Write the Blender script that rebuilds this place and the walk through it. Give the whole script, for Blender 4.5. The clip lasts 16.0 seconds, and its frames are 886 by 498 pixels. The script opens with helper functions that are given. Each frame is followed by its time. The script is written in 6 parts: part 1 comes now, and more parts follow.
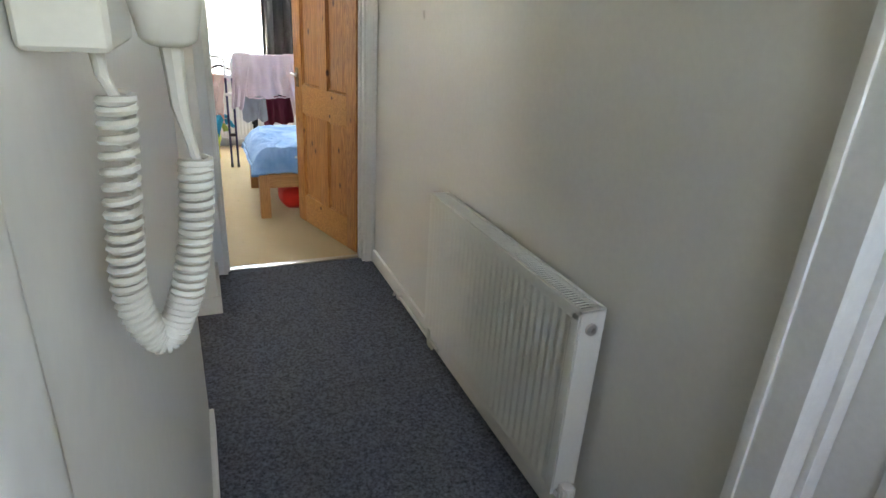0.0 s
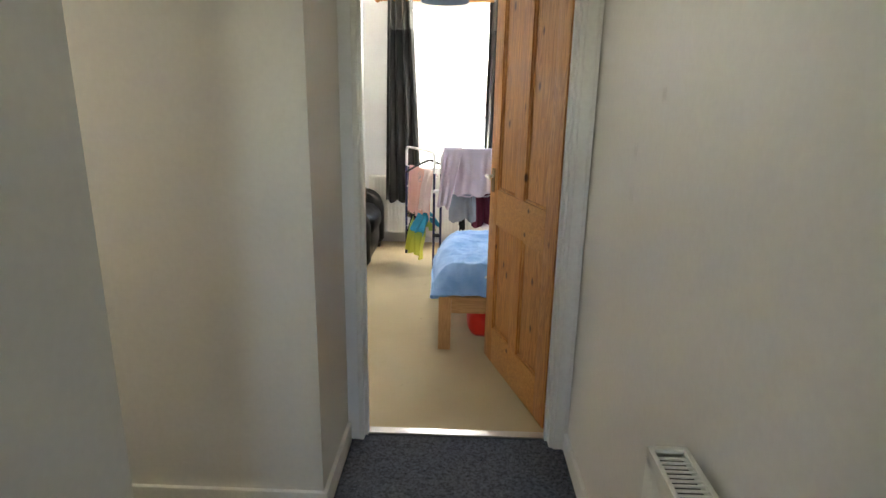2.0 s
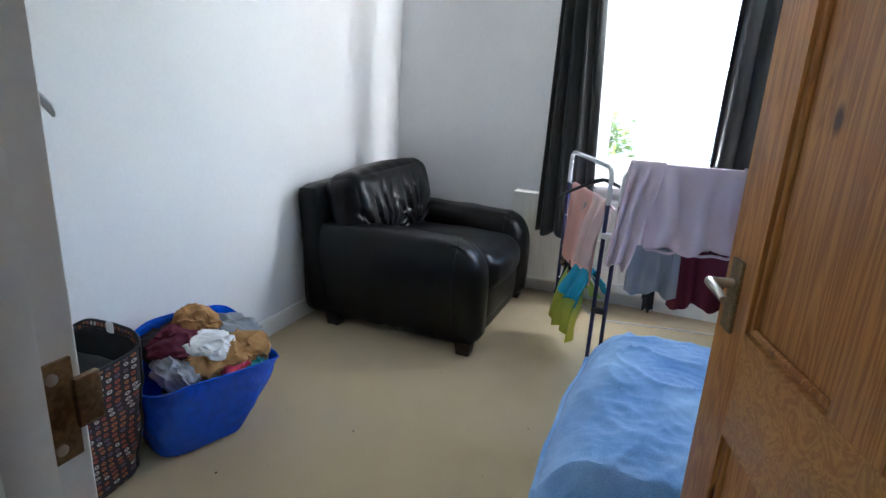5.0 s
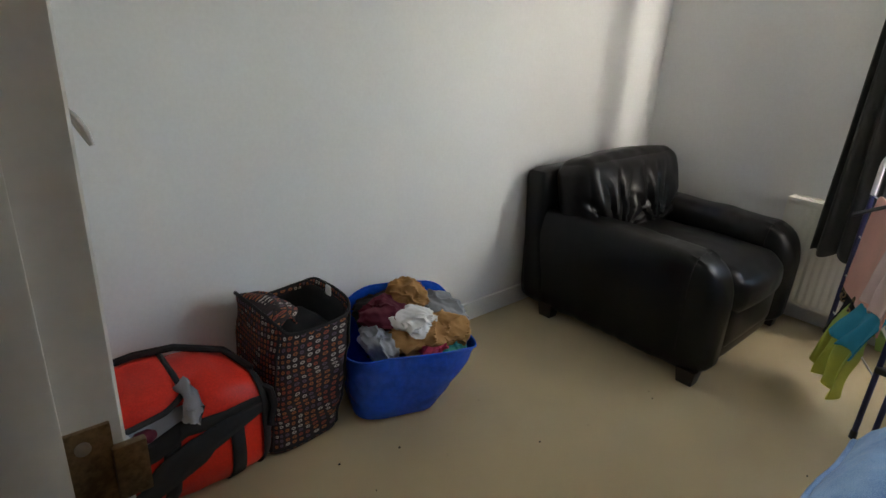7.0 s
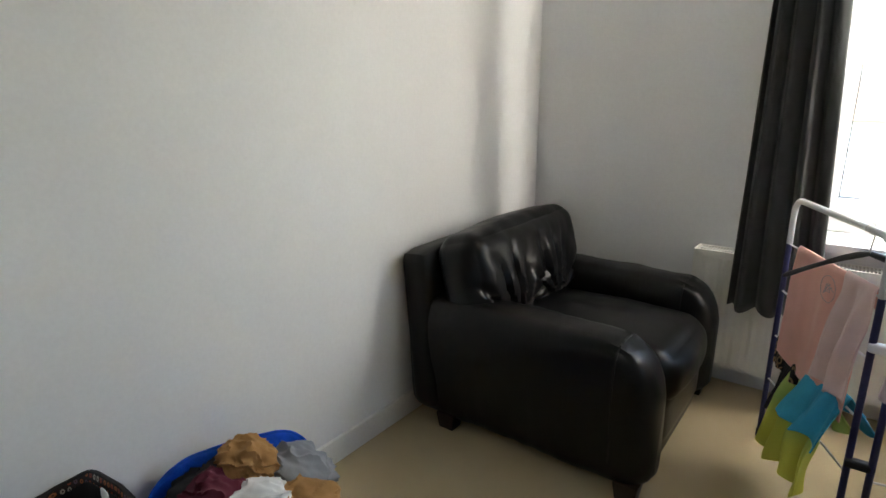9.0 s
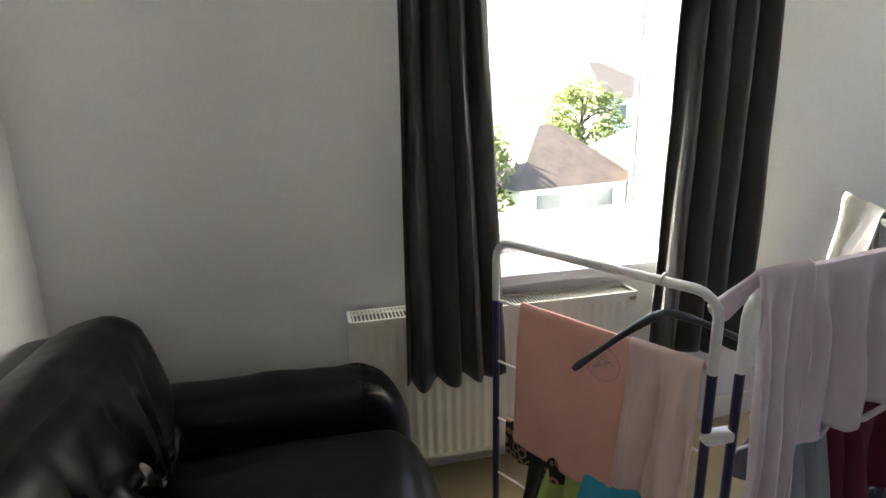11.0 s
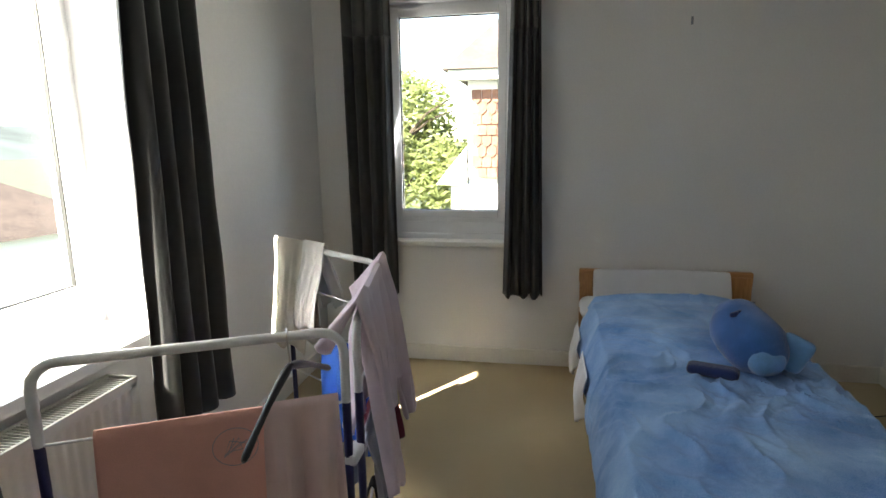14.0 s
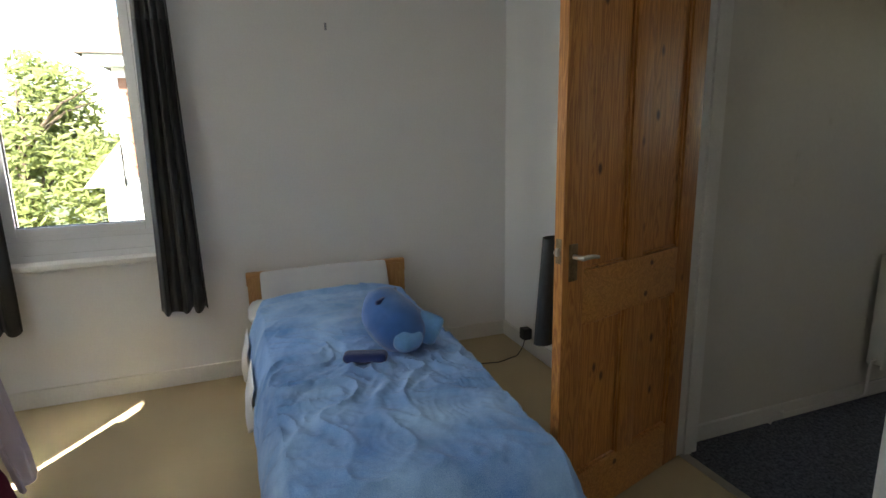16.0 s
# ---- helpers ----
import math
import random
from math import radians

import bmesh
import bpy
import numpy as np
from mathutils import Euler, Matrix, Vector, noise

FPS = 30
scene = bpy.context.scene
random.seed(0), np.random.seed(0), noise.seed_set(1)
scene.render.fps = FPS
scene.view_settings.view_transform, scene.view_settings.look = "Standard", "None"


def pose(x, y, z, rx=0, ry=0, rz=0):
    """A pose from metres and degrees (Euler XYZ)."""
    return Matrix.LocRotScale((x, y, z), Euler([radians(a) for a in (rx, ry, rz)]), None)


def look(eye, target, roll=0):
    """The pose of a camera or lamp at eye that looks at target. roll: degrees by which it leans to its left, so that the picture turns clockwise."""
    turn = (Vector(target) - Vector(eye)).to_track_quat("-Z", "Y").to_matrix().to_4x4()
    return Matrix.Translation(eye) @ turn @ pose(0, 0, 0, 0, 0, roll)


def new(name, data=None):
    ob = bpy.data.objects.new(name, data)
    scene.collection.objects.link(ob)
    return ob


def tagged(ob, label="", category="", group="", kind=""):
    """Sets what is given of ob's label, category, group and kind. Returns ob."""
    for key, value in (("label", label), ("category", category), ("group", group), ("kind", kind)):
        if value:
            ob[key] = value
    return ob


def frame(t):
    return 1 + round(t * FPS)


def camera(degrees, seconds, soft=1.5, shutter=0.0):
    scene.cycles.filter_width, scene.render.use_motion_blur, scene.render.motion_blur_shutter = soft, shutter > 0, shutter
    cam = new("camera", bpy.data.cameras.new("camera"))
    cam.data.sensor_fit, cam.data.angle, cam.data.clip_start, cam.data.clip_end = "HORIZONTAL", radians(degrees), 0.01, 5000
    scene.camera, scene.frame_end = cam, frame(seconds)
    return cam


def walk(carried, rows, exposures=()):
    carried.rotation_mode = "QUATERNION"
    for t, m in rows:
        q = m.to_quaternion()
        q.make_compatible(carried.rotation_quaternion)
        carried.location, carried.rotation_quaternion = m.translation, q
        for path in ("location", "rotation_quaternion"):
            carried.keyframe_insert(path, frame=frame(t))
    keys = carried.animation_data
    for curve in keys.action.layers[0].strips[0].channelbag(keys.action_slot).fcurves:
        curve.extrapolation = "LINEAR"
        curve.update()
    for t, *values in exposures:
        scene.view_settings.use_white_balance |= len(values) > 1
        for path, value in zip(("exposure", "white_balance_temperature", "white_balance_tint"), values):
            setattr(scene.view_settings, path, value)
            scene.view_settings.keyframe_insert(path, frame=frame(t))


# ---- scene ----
cam = camera(76.1, 16.0)
PATH = [
    (0, (-0.06, -3.198, 1.397), (0.686, -1.503, 0.642), 3.6),
    (0.5, (0.132, -3.109, 1.421), (0.507, -1.291, 0.677), 3.3),
    (1, (0.23, -2.872, 1.388), (0.375, -1.004, 0.689), 2.9),
    (1.5, (0.285, -2.541, 1.395), (0.333, -0.638, 0.784), 2.1),
    (2, (0.372, -2.176, 1.392), (0.319, -0.246, 0.871), 1.1),
    (2.5, (0.392, -1.871, 1.406), (0.316, 0.066, 0.912), 0.8),
    (3, (0.393, -1.47, 1.382), (0.323, 0.466, 0.887), 0.2),
    (3.2, (0.414, -1.301, 1.35), (0.337, 0.636, 0.859), -0.1),
    (5.3, (0.428, -0.184, 1.293), (-0.429, 1.507, 0.657), 4.9),
    (5.5, (0.392, -0.136, 1.326), (-0.552, 1.485, 0.632), 5.9),
    (6, (0.383, -0.081, 1.328), (-0.773, 1.379, 0.6), 5.2),
    (6.5, (0.382, -0.073, 1.327), (-0.918, 1.262, 0.6), 4.0),
    (7, (0.381, -0.062, 1.326), (-0.982, 1.215, 0.612), 3.6),
    (7.5, (0.373, -0.034, 1.328), (-1.02, 1.223, 0.635), 3.1),
    (8, (0.28, 0.038, 1.312), (-1.149, 1.282, 0.669), 1.8),
    (8.5, (0.164, 0.264, 1.333), (-1.183, 1.625, 0.758), 0.4),
    (9, (0.078, 0.447, 1.333), (-1.074, 1.995, 0.806), -0.3),
    (9.2, (0.027, 0.533, 1.329), (-1.02, 2.154, 0.803), -0.5),
    (11.3, (-0.68, 1.578, 1.345), (0.118, 3.336, 0.822), 0.3),
    (11.5, (-0.743, 1.674, 1.335), (0.298, 3.311, 0.846), 1.4),
    (12, (-0.774, 1.916, 1.344), (0.639, 3.257, 0.892), -0.1),
    (12.5, (-0.873, 1.972, 1.364), (0.763, 3.041, 0.938), -0.8),
    (13, (-0.928, 1.909, 1.368), (0.845, 2.736, 0.948), -0.6),
    (13.5, (-0.935, 1.887, 1.363), (0.939, 2.461, 0.962), -0.5),
    (14, (-0.94, 1.867, 1.366), (0.992, 2.216, 0.987), -0.8),
    (14.5, (-0.95, 1.819, 1.384), (1.013, 1.929, 1.014), -1.1),
    (15, (-0.933, 1.773, 1.41), (1.028, 1.621, 1.043), -1.3),
    (15.5, (-0.937, 1.756, 1.408), (0.978, 1.308, 1.044), -1.2),
    (16, (-0.944, 1.696, 1.419), (0.886, 1.012, 0.991), -1.1),
]
EXPOSURES = [
    (0, 5.9, 6900, 10), (0.5, 5.95, 6800, 10), (1.5, 5.75, 7000, 10), (2, 5.55, 7200, 10), (3, 5.15, 6500, 10), (5.3, 4.55, 5700, 10), (6, 4.2, 6000, 10), (6.5, 4.15, 6600, 10),
    (7, 4.1, 6900, 10), (8, 4.15, 6800, 10), (9, 4.2, 6900, 10), (11.5, 3.8, 7000, 10), (12.5, 3.5, 6900, 10), (13.5, 3.45, 6900, 10),
    (14.5, 3.5, 7100, 10), (15.5, 3.95, 7200, 10), (16, 3.7, 7000, 10),
]
walk(cam, [(t, look(eye, target, roll)) for t, eye, target, roll in PATH], EXPOSURES)

# ---- world, sun, daylight and added lamps ----
SUN_WAY = Vector((0.60, -0.415, -0.68)).normalized()
world = bpy.data.worlds.new("sky")
scene.world = world
world.use_nodes = True
wn = world.node_tree.nodes
sky = wn.new("ShaderNodeTexSky")
sky.sky_type, sky.sun_disc = "NISHITA", False
sky.sun_elevation = math.asin(-SUN_WAY.z)
sky.sun_rotation = math.atan2(-SUN_WAY.x, -SUN_WAY.y)
world.node_tree.links.new(sky.outputs[0], wn["Background"].inputs[0])
wn["Background"].inputs[1].default_value = 0.10
sun = new("sun", bpy.data.lights.new("sun", "SUN"))
sun.data.energy, sun.data.angle, sun.data.color = 5.0, radians(0.6), (1, 0.95, 0.86)
sun.matrix_world = look((0, 0, 30), Vector((0, 0, 30)) + SUN_WAY)


def area_lamp(name, eye, target, w, h, watts, color):
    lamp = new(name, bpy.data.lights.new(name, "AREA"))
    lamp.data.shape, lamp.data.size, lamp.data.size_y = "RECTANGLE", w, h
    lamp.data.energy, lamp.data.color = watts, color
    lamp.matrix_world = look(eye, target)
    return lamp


# strip lamps added at north window's head and east window's side boost sky light
area_lamp("north_window_daylight", (0.33, 3.33, 2.115), (0.20, 2.7, 1.6), 0.86, 0.16, 0.6, (0.88, 0.94, 1.0))
# lamp added on the right reveal in place of sunlight bouncing off it
area_lamp("north_reveal_bounce_lamp", (0.792, 3.315, 1.42), (-1.2, 3.03, 1.35), 0.15, 1.25, 1.2, (1.0, 0.97, 0.92))
area_lamp("east_window_daylight", (2.43, 2.775, 1.50), (1.6, 2.1, 1.35), 0.05, 1.2, 0.6, (0.92, 0.96, 1.0))
# fill lamp added behind the start to light the hall; its source is unseen
area_lamp("landing_fill_lamp", (0.35, -4.38, 1.7), (0.35, -2.0, 1.2), 0.38, 0.58, 0.125, (1.0, 0.97, 0.92))
# warm fill lamp added for the side hall, out of sight
area_lamp("side_hall_fill_lamp", (-2.26, -1.0, 1.9), (0.0, -0.7, 1.1), 0.28, 0.28, 0.085, (1.0, 0.80, 0.50))

# ---- materials ----


def mat(name, color, rough=0.6, var=0.08, scale=6.0, fine=180.0, bump=0.1, dist=0.002, metal=0.0, tint=None, sheen=0.0, spec=None, coat=0.0):
    """A surface with stains at one scale and grain at another, in metres of the world."""
    m = bpy.data.materials.new(name)
    m.use_nodes = True
    nt = m.node_tree
    p = nt.nodes["Principled BSDF"]
    co = nt.nodes.new("ShaderNodeTexCoord")
    big, small = nt.nodes.new("ShaderNodeTexNoise"), nt.nodes.new("ShaderNodeTexNoise")
    big.inputs["Scale"].default_value, big.inputs["Detail"].default_value = scale, 5
    small.inputs["Scale"].default_value, small.inputs["Detail"].default_value = fine, 3
    for n in (big, small):
        nt.links.new(co.outputs["Object"], n.inputs["Vector"])
    add = nt.nodes.new("ShaderNodeMath")
    add.operation = "ADD"
    nt.links.new(big.outputs["Fac"], add.inputs[0])
    nt.links.new(small.outputs["Fac"], add.inputs[1])
    ramp = nt.nodes.new("ShaderNodeMapRange")
    ramp.inputs["From Min"].default_value, ramp.inputs["From Max"].default_value = 0.7, 1.3
    nt.links.new(add.outputs[0], ramp.inputs["Value"])
    mix = nt.nodes.new("ShaderNodeMix")
    mix.data_type = "RGBA"
    nt.links.new(ramp.outputs[0], mix.inputs["Factor"])
    low = tint or tuple(c * (1 - 2 * var) for c in color)
    mix.inputs["A"].default_value = (*low, 1)
    mix.inputs["B"].default_value = (*[min(1, c * (1 + var)) for c in color], 1)
    nt.links.new(mix.outputs["Result"], p.inputs["Base Color"])
    p.inputs["Roughness"].default_value, p.inputs["Metallic"].default_value = rough, metal
    if sheen:
        p.inputs["Sheen Weight"].default_value = sheen
    if spec is not None:
        p.inputs["Specular IOR Level"].default_value = spec
    if coat:
        p.inputs["Coat Weight"].default_value = coat
    if bump:
        b = nt.nodes.new("ShaderNodeBump")
        b.inputs["Strength"].default_value, b.inputs["Distance"].default_value = bump, dist
        nt.links.new(small.outputs["Fac"], b.inputs["Height"])
        nt.links.new(b.outputs[0], p.inputs["Normal"])
    return m


M_WALL = mat("bedroom wall paint", (0.79, 0.79, 0.79), 0.7, 0.02, 1.5, 90, 0.06)
M_HALL = mat("hall wall paint", (0.70, 0.68, 0.63), 0.42, 0.02, 2.0, 60, 0.10)
M_CEIL = mat("ceiling paint", (0.80, 0.80, 0.78), 0.9, 0.02, 2, 60, 0.05)
M_WHITE = mat("white gloss paint", (0.78, 0.77, 0.74), 0.3, 0.03, 8, 70, 0.04)
M_PVC = mat("white window plastic", (0.82, 0.83, 0.84), 0.25, 0.02, 8, 90, 0.02)
M_RAD = mat("white radiator enamel", (0.76, 0.75, 0.69), 0.3, 0.02, 8, 90, 0.02)
M_CARPET = mat("cream bedroom carpet", (0.50, 0.395, 0.23), 0.95, 0.07, 2.2, 420, 0.5, 0.004, sheen=0.2)
M_DARKCARPET = mat("dark grey hall carpet", (0.118, 0.130, 0.165), 0.95, 0.45, 85.0, 300, 0.9, 0.006)
M_METAL = mat("brushed chrome", (0.6, 0.58, 0.55), 0.3, 0.05, 20, 200, 0.03, metal=1)
M_BRASS = mat("tarnished brass", (0.30, 0.22, 0.13), 0.45, 0.25, 30, 200, 0.1, metal=0.9)
M_LEATHER = mat("black leather", (0.004, 0.004, 0.0045), 0.33, 0.2, 5, 260, 0.25, 0.001, spec=0.26)
M_DARKWOOD = mat("dark wood", (0.03, 0.016, 0.01), 0.4, 0.2, 10, 150, 0.1)
M_CURTAIN = mat("charcoal curtain cloth", (0.032, 0.033, 0.033), 0.85, 0.15, 5, 600, 0.3, 0.001, sheen=0.15)
M_BAND = mat("paler curtain band", (0.085, 0.085, 0.08), 0.85, 0.1, 5, 600, 0.3, 0.001, sheen=0.15)
M_DUVET = mat("blue cloud duvet cotton", (0.38, 0.60, 0.88), 0.9, 0.08, 5.5, 500, 0.15, 0.001, tint=(0.07, 0.23, 0.64), sheen=0.2)
M_LINEN = mat("white bed linen", (0.78, 0.78, 0.80), 0.9, 0.03, 8, 500, 0.15, 0.001)
M_PLUSH = mat("blue plush", (0.045, 0.16, 0.46), 1.0, 0.15, 12, 350, 0.5, 0.004, sheen=0.5)
M_PLUSHDARK = mat("navy plush", (0.02, 0.04, 0.16), 1.0, 0.15, 12, 350, 0.5, 0.004, sheen=0.4)
M_PLUSHPALE = mat("pale blue plush", (0.18, 0.42, 0.75), 1.0, 0.15, 12, 350, 0.5, 0.004, sheen=0.5)
M_WHITETUBE = mat("white coated steel tube", (0.72, 0.72, 0.72), 0.35, 0.03, 20, 200, 0.02)
M_NAVYTUBE = mat("navy coated steel tube", (0.02, 0.022, 0.09), 0.35, 0.1, 20, 200, 0.02)
M_BLACKPLASTIC = mat("black plastic", (0.014, 0.014, 0.016), 0.4, 0.1, 20, 200, 0.05)
M_PINK = mat("salmon pink jersey", (0.80, 0.42, 0.35), 0.9, 0.06, 9, 600, 0.2, 0.001, sheen=0.2)
M_PALEPINK = mat("pale pink jersey", (0.74, 0.55, 0.53), 0.9, 0.05, 9, 600, 0.2, 0.001, sheen=0.2)
M_LILAC = mat("lilac sweatshirt fleece", (0.62, 0.51, 0.57), 0.95, 0.05, 9, 500, 0.25, 0.001, sheen=0.3)
M_MAROON = mat("maroon cotton", (0.13, 0.013, 0.035), 0.9, 0.15, 9, 500, 0.25, 0.001)
M_GREYCLOTH = mat("grey marl cotton", (0.30, 0.32, 0.36), 0.9, 0.1, 9, 700, 0.25, 0.001)
M_BLACKCLOTH = mat("black cotton", (0.016, 0.016, 0.018), 0.9, 0.2, 9, 500, 0.25, 0.001)
M_BLUECLOTH = mat("bright blue cotton", (0.02, 0.12, 0.60), 0.8, 0.15, 9, 500, 0.25, 0.001)
M_AQUA = mat("aqua blue cotton", (0.03, 0.36, 0.58), 0.8, 0.12, 9, 500, 0.25, 0.001)
M_OCHRE = mat("tan cotton", (0.42, 0.22, 0.075), 0.9, 0.12, 9, 500, 0.25, 0.001)
M_WHITECLOTH = mat("white cotton", (0.76, 0.76, 0.76), 0.9, 0.03, 9, 500, 0.25, 0.001)
M_CREAMCLOTH = mat("off-white towelling", (0.66, 0.64, 0.58), 0.95, 0.05, 9, 400, 0.4, 0.002)
M_TEAL = mat("teal cotton", (0.02, 0.30, 0.30), 0.9, 0.12, 9, 500, 0.25, 0.001)
M_MAGENTA = mat("pink red cotton", (0.62, 0.05, 0.12), 0.9, 0.12, 9, 500, 0.25, 0.001)
M_RED = mat("red coated tarpaulin", (0.70, 0.028, 0.015), 0.42, 0.1, 6, 160, 0.15, 0.001, spec=0.3)
M_WEBBING = mat("black webbing", (0.012, 0.012, 0.013), 0.75, 0.2, 12, 500, 0.4, 0.001)
M_BLUEBAG = mat("blue woven plastic", (0.006, 0.095, 0.68), 0.22, 0.12, 9, 40, 0.5, 0.006)
M_LAMPSHADE = mat("blue grey lampshade", (0.22, 0.28, 0.38), 0.8, 0.05, 9, 300, 0.2, 0.001)
M_BLACKRUBBER = mat("black seal", (0.01, 0.01, 0.01), 0.6, 0.1, 9, 100, 0.0)
M_COAT = mat("dark quilted nylon", (0.02, 0.022, 0.026), 0.5, 0.2, 9, 200, 0.2, 0.001)
M_INTERCOM = mat("cream moulded plastic", (0.50, 0.475, 0.41), 0.4, 0.02, 12, 200, 0.03)
# shade between the radiator slats, put into a dark grey
M_GAP_SHADE = mat("grille gap shade grey", (0.10, 0.10, 0.095), 0.7, 0.2, 20, 200, 0.1)
M_FLUFF = mat("dark lint", (0.03, 0.025, 0.02), 1.0, 0.2, 50, 300, 0.0)


def wood_mat(name, light, dark, rough=0.4, along="Z", knots=True):
    """Pine: long rings squeezed across the grain, and darker knots."""
    m = bpy.data.materials.new(name)
    m.use_nodes = True
    nt = m.node_tree
    p = nt.nodes["Principled BSDF"]
    co, mp = nt.nodes.new("ShaderNodeTexCoord"), nt.nodes.new("ShaderNodeMapping")
    mp.inputs["Scale"].default_value = {"Z": (16, 16, 1.2), "X": (1.2, 16, 16), "Y": (16, 1.2, 16)}[along]
    nt.links.new(co.outputs["Object"], mp.inputs["Vector"])
    info, shift = nt.nodes.new("ShaderNodeObjectInfo"), nt.nodes.new("ShaderNodeVectorMath")
    shift.operation = "MULTIPLY_ADD"
    shift.inputs[1].default_value = (7, 7, 7)
    nt.links.new(info.outputs["Random"], shift.inputs[0])
    nt.links.new(mp.outputs[0], shift.inputs[2])
    ring = nt.nodes.new("ShaderNodeTexNoise")
    ring.inputs["Scale"].default_value, ring.inputs["Detail"].default_value = 1.3, 6
    ring.inputs["Distortion"].default_value = 1.6
    nt.links.new(shift.outputs[0], ring.inputs["Vector"])
    wave = nt.nodes.new("ShaderNodeMath")
    wave.operation = "PINGPONG"
    wave.inputs[1].default_value = 0.07
    nt.links.new(ring.outputs["Fac"], wave.inputs[0])
    rng = nt.nodes.new("ShaderNodeMapRange")
    rng.inputs["From Max"].default_value = 0.07
    nt.links.new(wave.outputs[0], rng.inputs["Value"])
    mix = nt.nodes.new("ShaderNodeMix")
    mix.data_type = "RGBA"
    mix.inputs["A"].default_value, mix.inputs["B"].default_value = (*dark, 1), (*light, 1)
    nt.links.new(rng.outputs[0], mix.inputs["Factor"])
    out = mix.outputs["Result"]
    if knots:
        mk = nt.nodes.new("ShaderNodeMapping")
        mk.inputs["Scale"].default_value = {"Z": (9.5, 9.5, 5.2), "X": (5.2, 9.5, 9.5), "Y": (9.5, 5.2, 9.5)}[along]
        nt.links.new(co.outputs["Object"], mk.inputs["Vector"])
        cell = nt.nodes.new("ShaderNodeTexVoronoi")
        cell.inputs["Scale"].default_value = 1.0
        nt.links.new(mk.outputs[0], cell.inputs["Vector"])
        kr = nt.nodes.new("ShaderNodeMapRange")
        kr.inputs["From Min"].default_value, kr.inputs["From Max"].default_value = 0.07, 0.14
        nt.links.new(cell.outputs["Distance"], kr.inputs["Value"])
        mix2 = nt.nodes.new("ShaderNodeMix")
        mix2.data_type = "RGBA"
        mix2.inputs["A"].default_value = (dark[0] * 0.25, dark[1] * 0.2, dark[2] * 0.2, 1)
        nt.links.new(kr.outputs[0], mix2.inputs["Factor"])
        nt.links.new(out, mix2.inputs["B"])
        out = mix2.outputs["Result"]
    nt.links.new(out, p.inputs["Base Color"])
    p.inputs["Roughness"].default_value = rough
    b = nt.nodes.new("ShaderNodeBump")
    b.inputs["Strength"].default_value, b.inputs["Distance"].default_value = 0.15, 0.001
    nt.links.new(rng.outputs[0], b.inputs["Height"])
    nt.links.new(b.outputs[0], p.inputs["Normal"])
    return m


M_PINE = wood_mat("varnished pine upright", (0.60, 0.27, 0.07), (0.36, 0.13, 0.028))
M_PINE_X = wood_mat("varnished pine crosswise", (0.62, 0.30, 0.085), (0.42, 0.17, 0.04), along="X")
M_BEDPINE = wood_mat("pale bed pine upright", (0.56, 0.30, 0.115), (0.44, 0.21, 0.075), knots=False)
M_BEDPINE_X = wood_mat("pale bed pine lengthwise", (0.56, 0.30, 0.115), (0.44, 0.21, 0.075), along="X", knots=False)
M_BEDPINE_Y = wood_mat("pale bed pine across", (0.56, 0.30, 0.115), (0.44, 0.21, 0.075), along="Y", knots=False)

glass = bpy.data.materials.new("window glass")
glass.use_nodes = True
gp = glass.node_tree.nodes["Principled BSDF"]
gp.inputs["Transmission Weight"].default_value, gp.inputs["Roughness"].default_value = 1.0, 0.0
gp.inputs["IOR"].default_value, gp.inputs["Base Color"].default_value = 1.1, (0.84, 0.87, 0.85, 1)

# ---- mesh helpers ----


def ob_from(name, bm, material, smooth=True):
    bmesh.ops.recalc_face_normals(bm, faces=bm.faces)
    me = bpy.data.meshes.new(name)
    bm.to_mesh(me)
    bm.free()
    if smooth:
        for p in me.polygons:
            p.use_smooth = True
        me.set_sharp_from_angle(angle=radians(38))
    ob = new(name, me)
    if material:
        me.materials.append(material)
    return ob


def thing(name, at, label, category, group=""):
    e = new(name)
    e.empty_display_size = 0.1
    e.location = at
    return tagged(e, label, category, group)


def part(name, bm, material, parent, label=""):
    ob = ob_from(name, bm, material)
    ob.parent = parent
    if parent.type == "EMPTY":
        ob.matrix_parent_inverse = Matrix.Translation(parent.location).inverted()
    return tagged(ob, label) if label else ob


def structure(name, bm, material, label, category=""):
    return tagged(ob_from(name, bm, material), label, category, kind="structure")


def solidify(ob, t, offset=-1):
    mod = ob.modifiers.new("thickness", "SOLIDIFY")
    mod.thickness, mod.offset = t, offset
    return ob


def subsurf(ob, n=1):
    mod = ob.modifiers.new("round", "SUBSURF")
    mod.levels = mod.render_levels = n
    return ob


def box(x0, x1, y0, y1, z0, z1, bevel=0.0, seg=2, bm=None, m=None):
    own = bmesh.new()
    bmesh.ops.create_cube(own, size=1)
    for v in own.verts:
        v.co = Vector((x0 + (v.co.x + 0.5) * (x1 - x0), y0 + (v.co.y + 0.5) * (y1 - y0), z0 + (v.co.z + 0.5) * (z1 - z0)))
    if bevel:
        bmesh.ops.bevel(own, geom=own.edges[:], offset=bevel, segments=seg, affect="EDGES", profile=0.7)
    if m:
        own.transform(m)
    return join(bm, own)


def join(bm, own):
    if bm is None:
        return own
    me = bpy.data.meshes.new("tmp")
    own.to_mesh(me)
    own.free()
    bm.from_mesh(me)
    bpy.data.meshes.remove(me)
    return bm


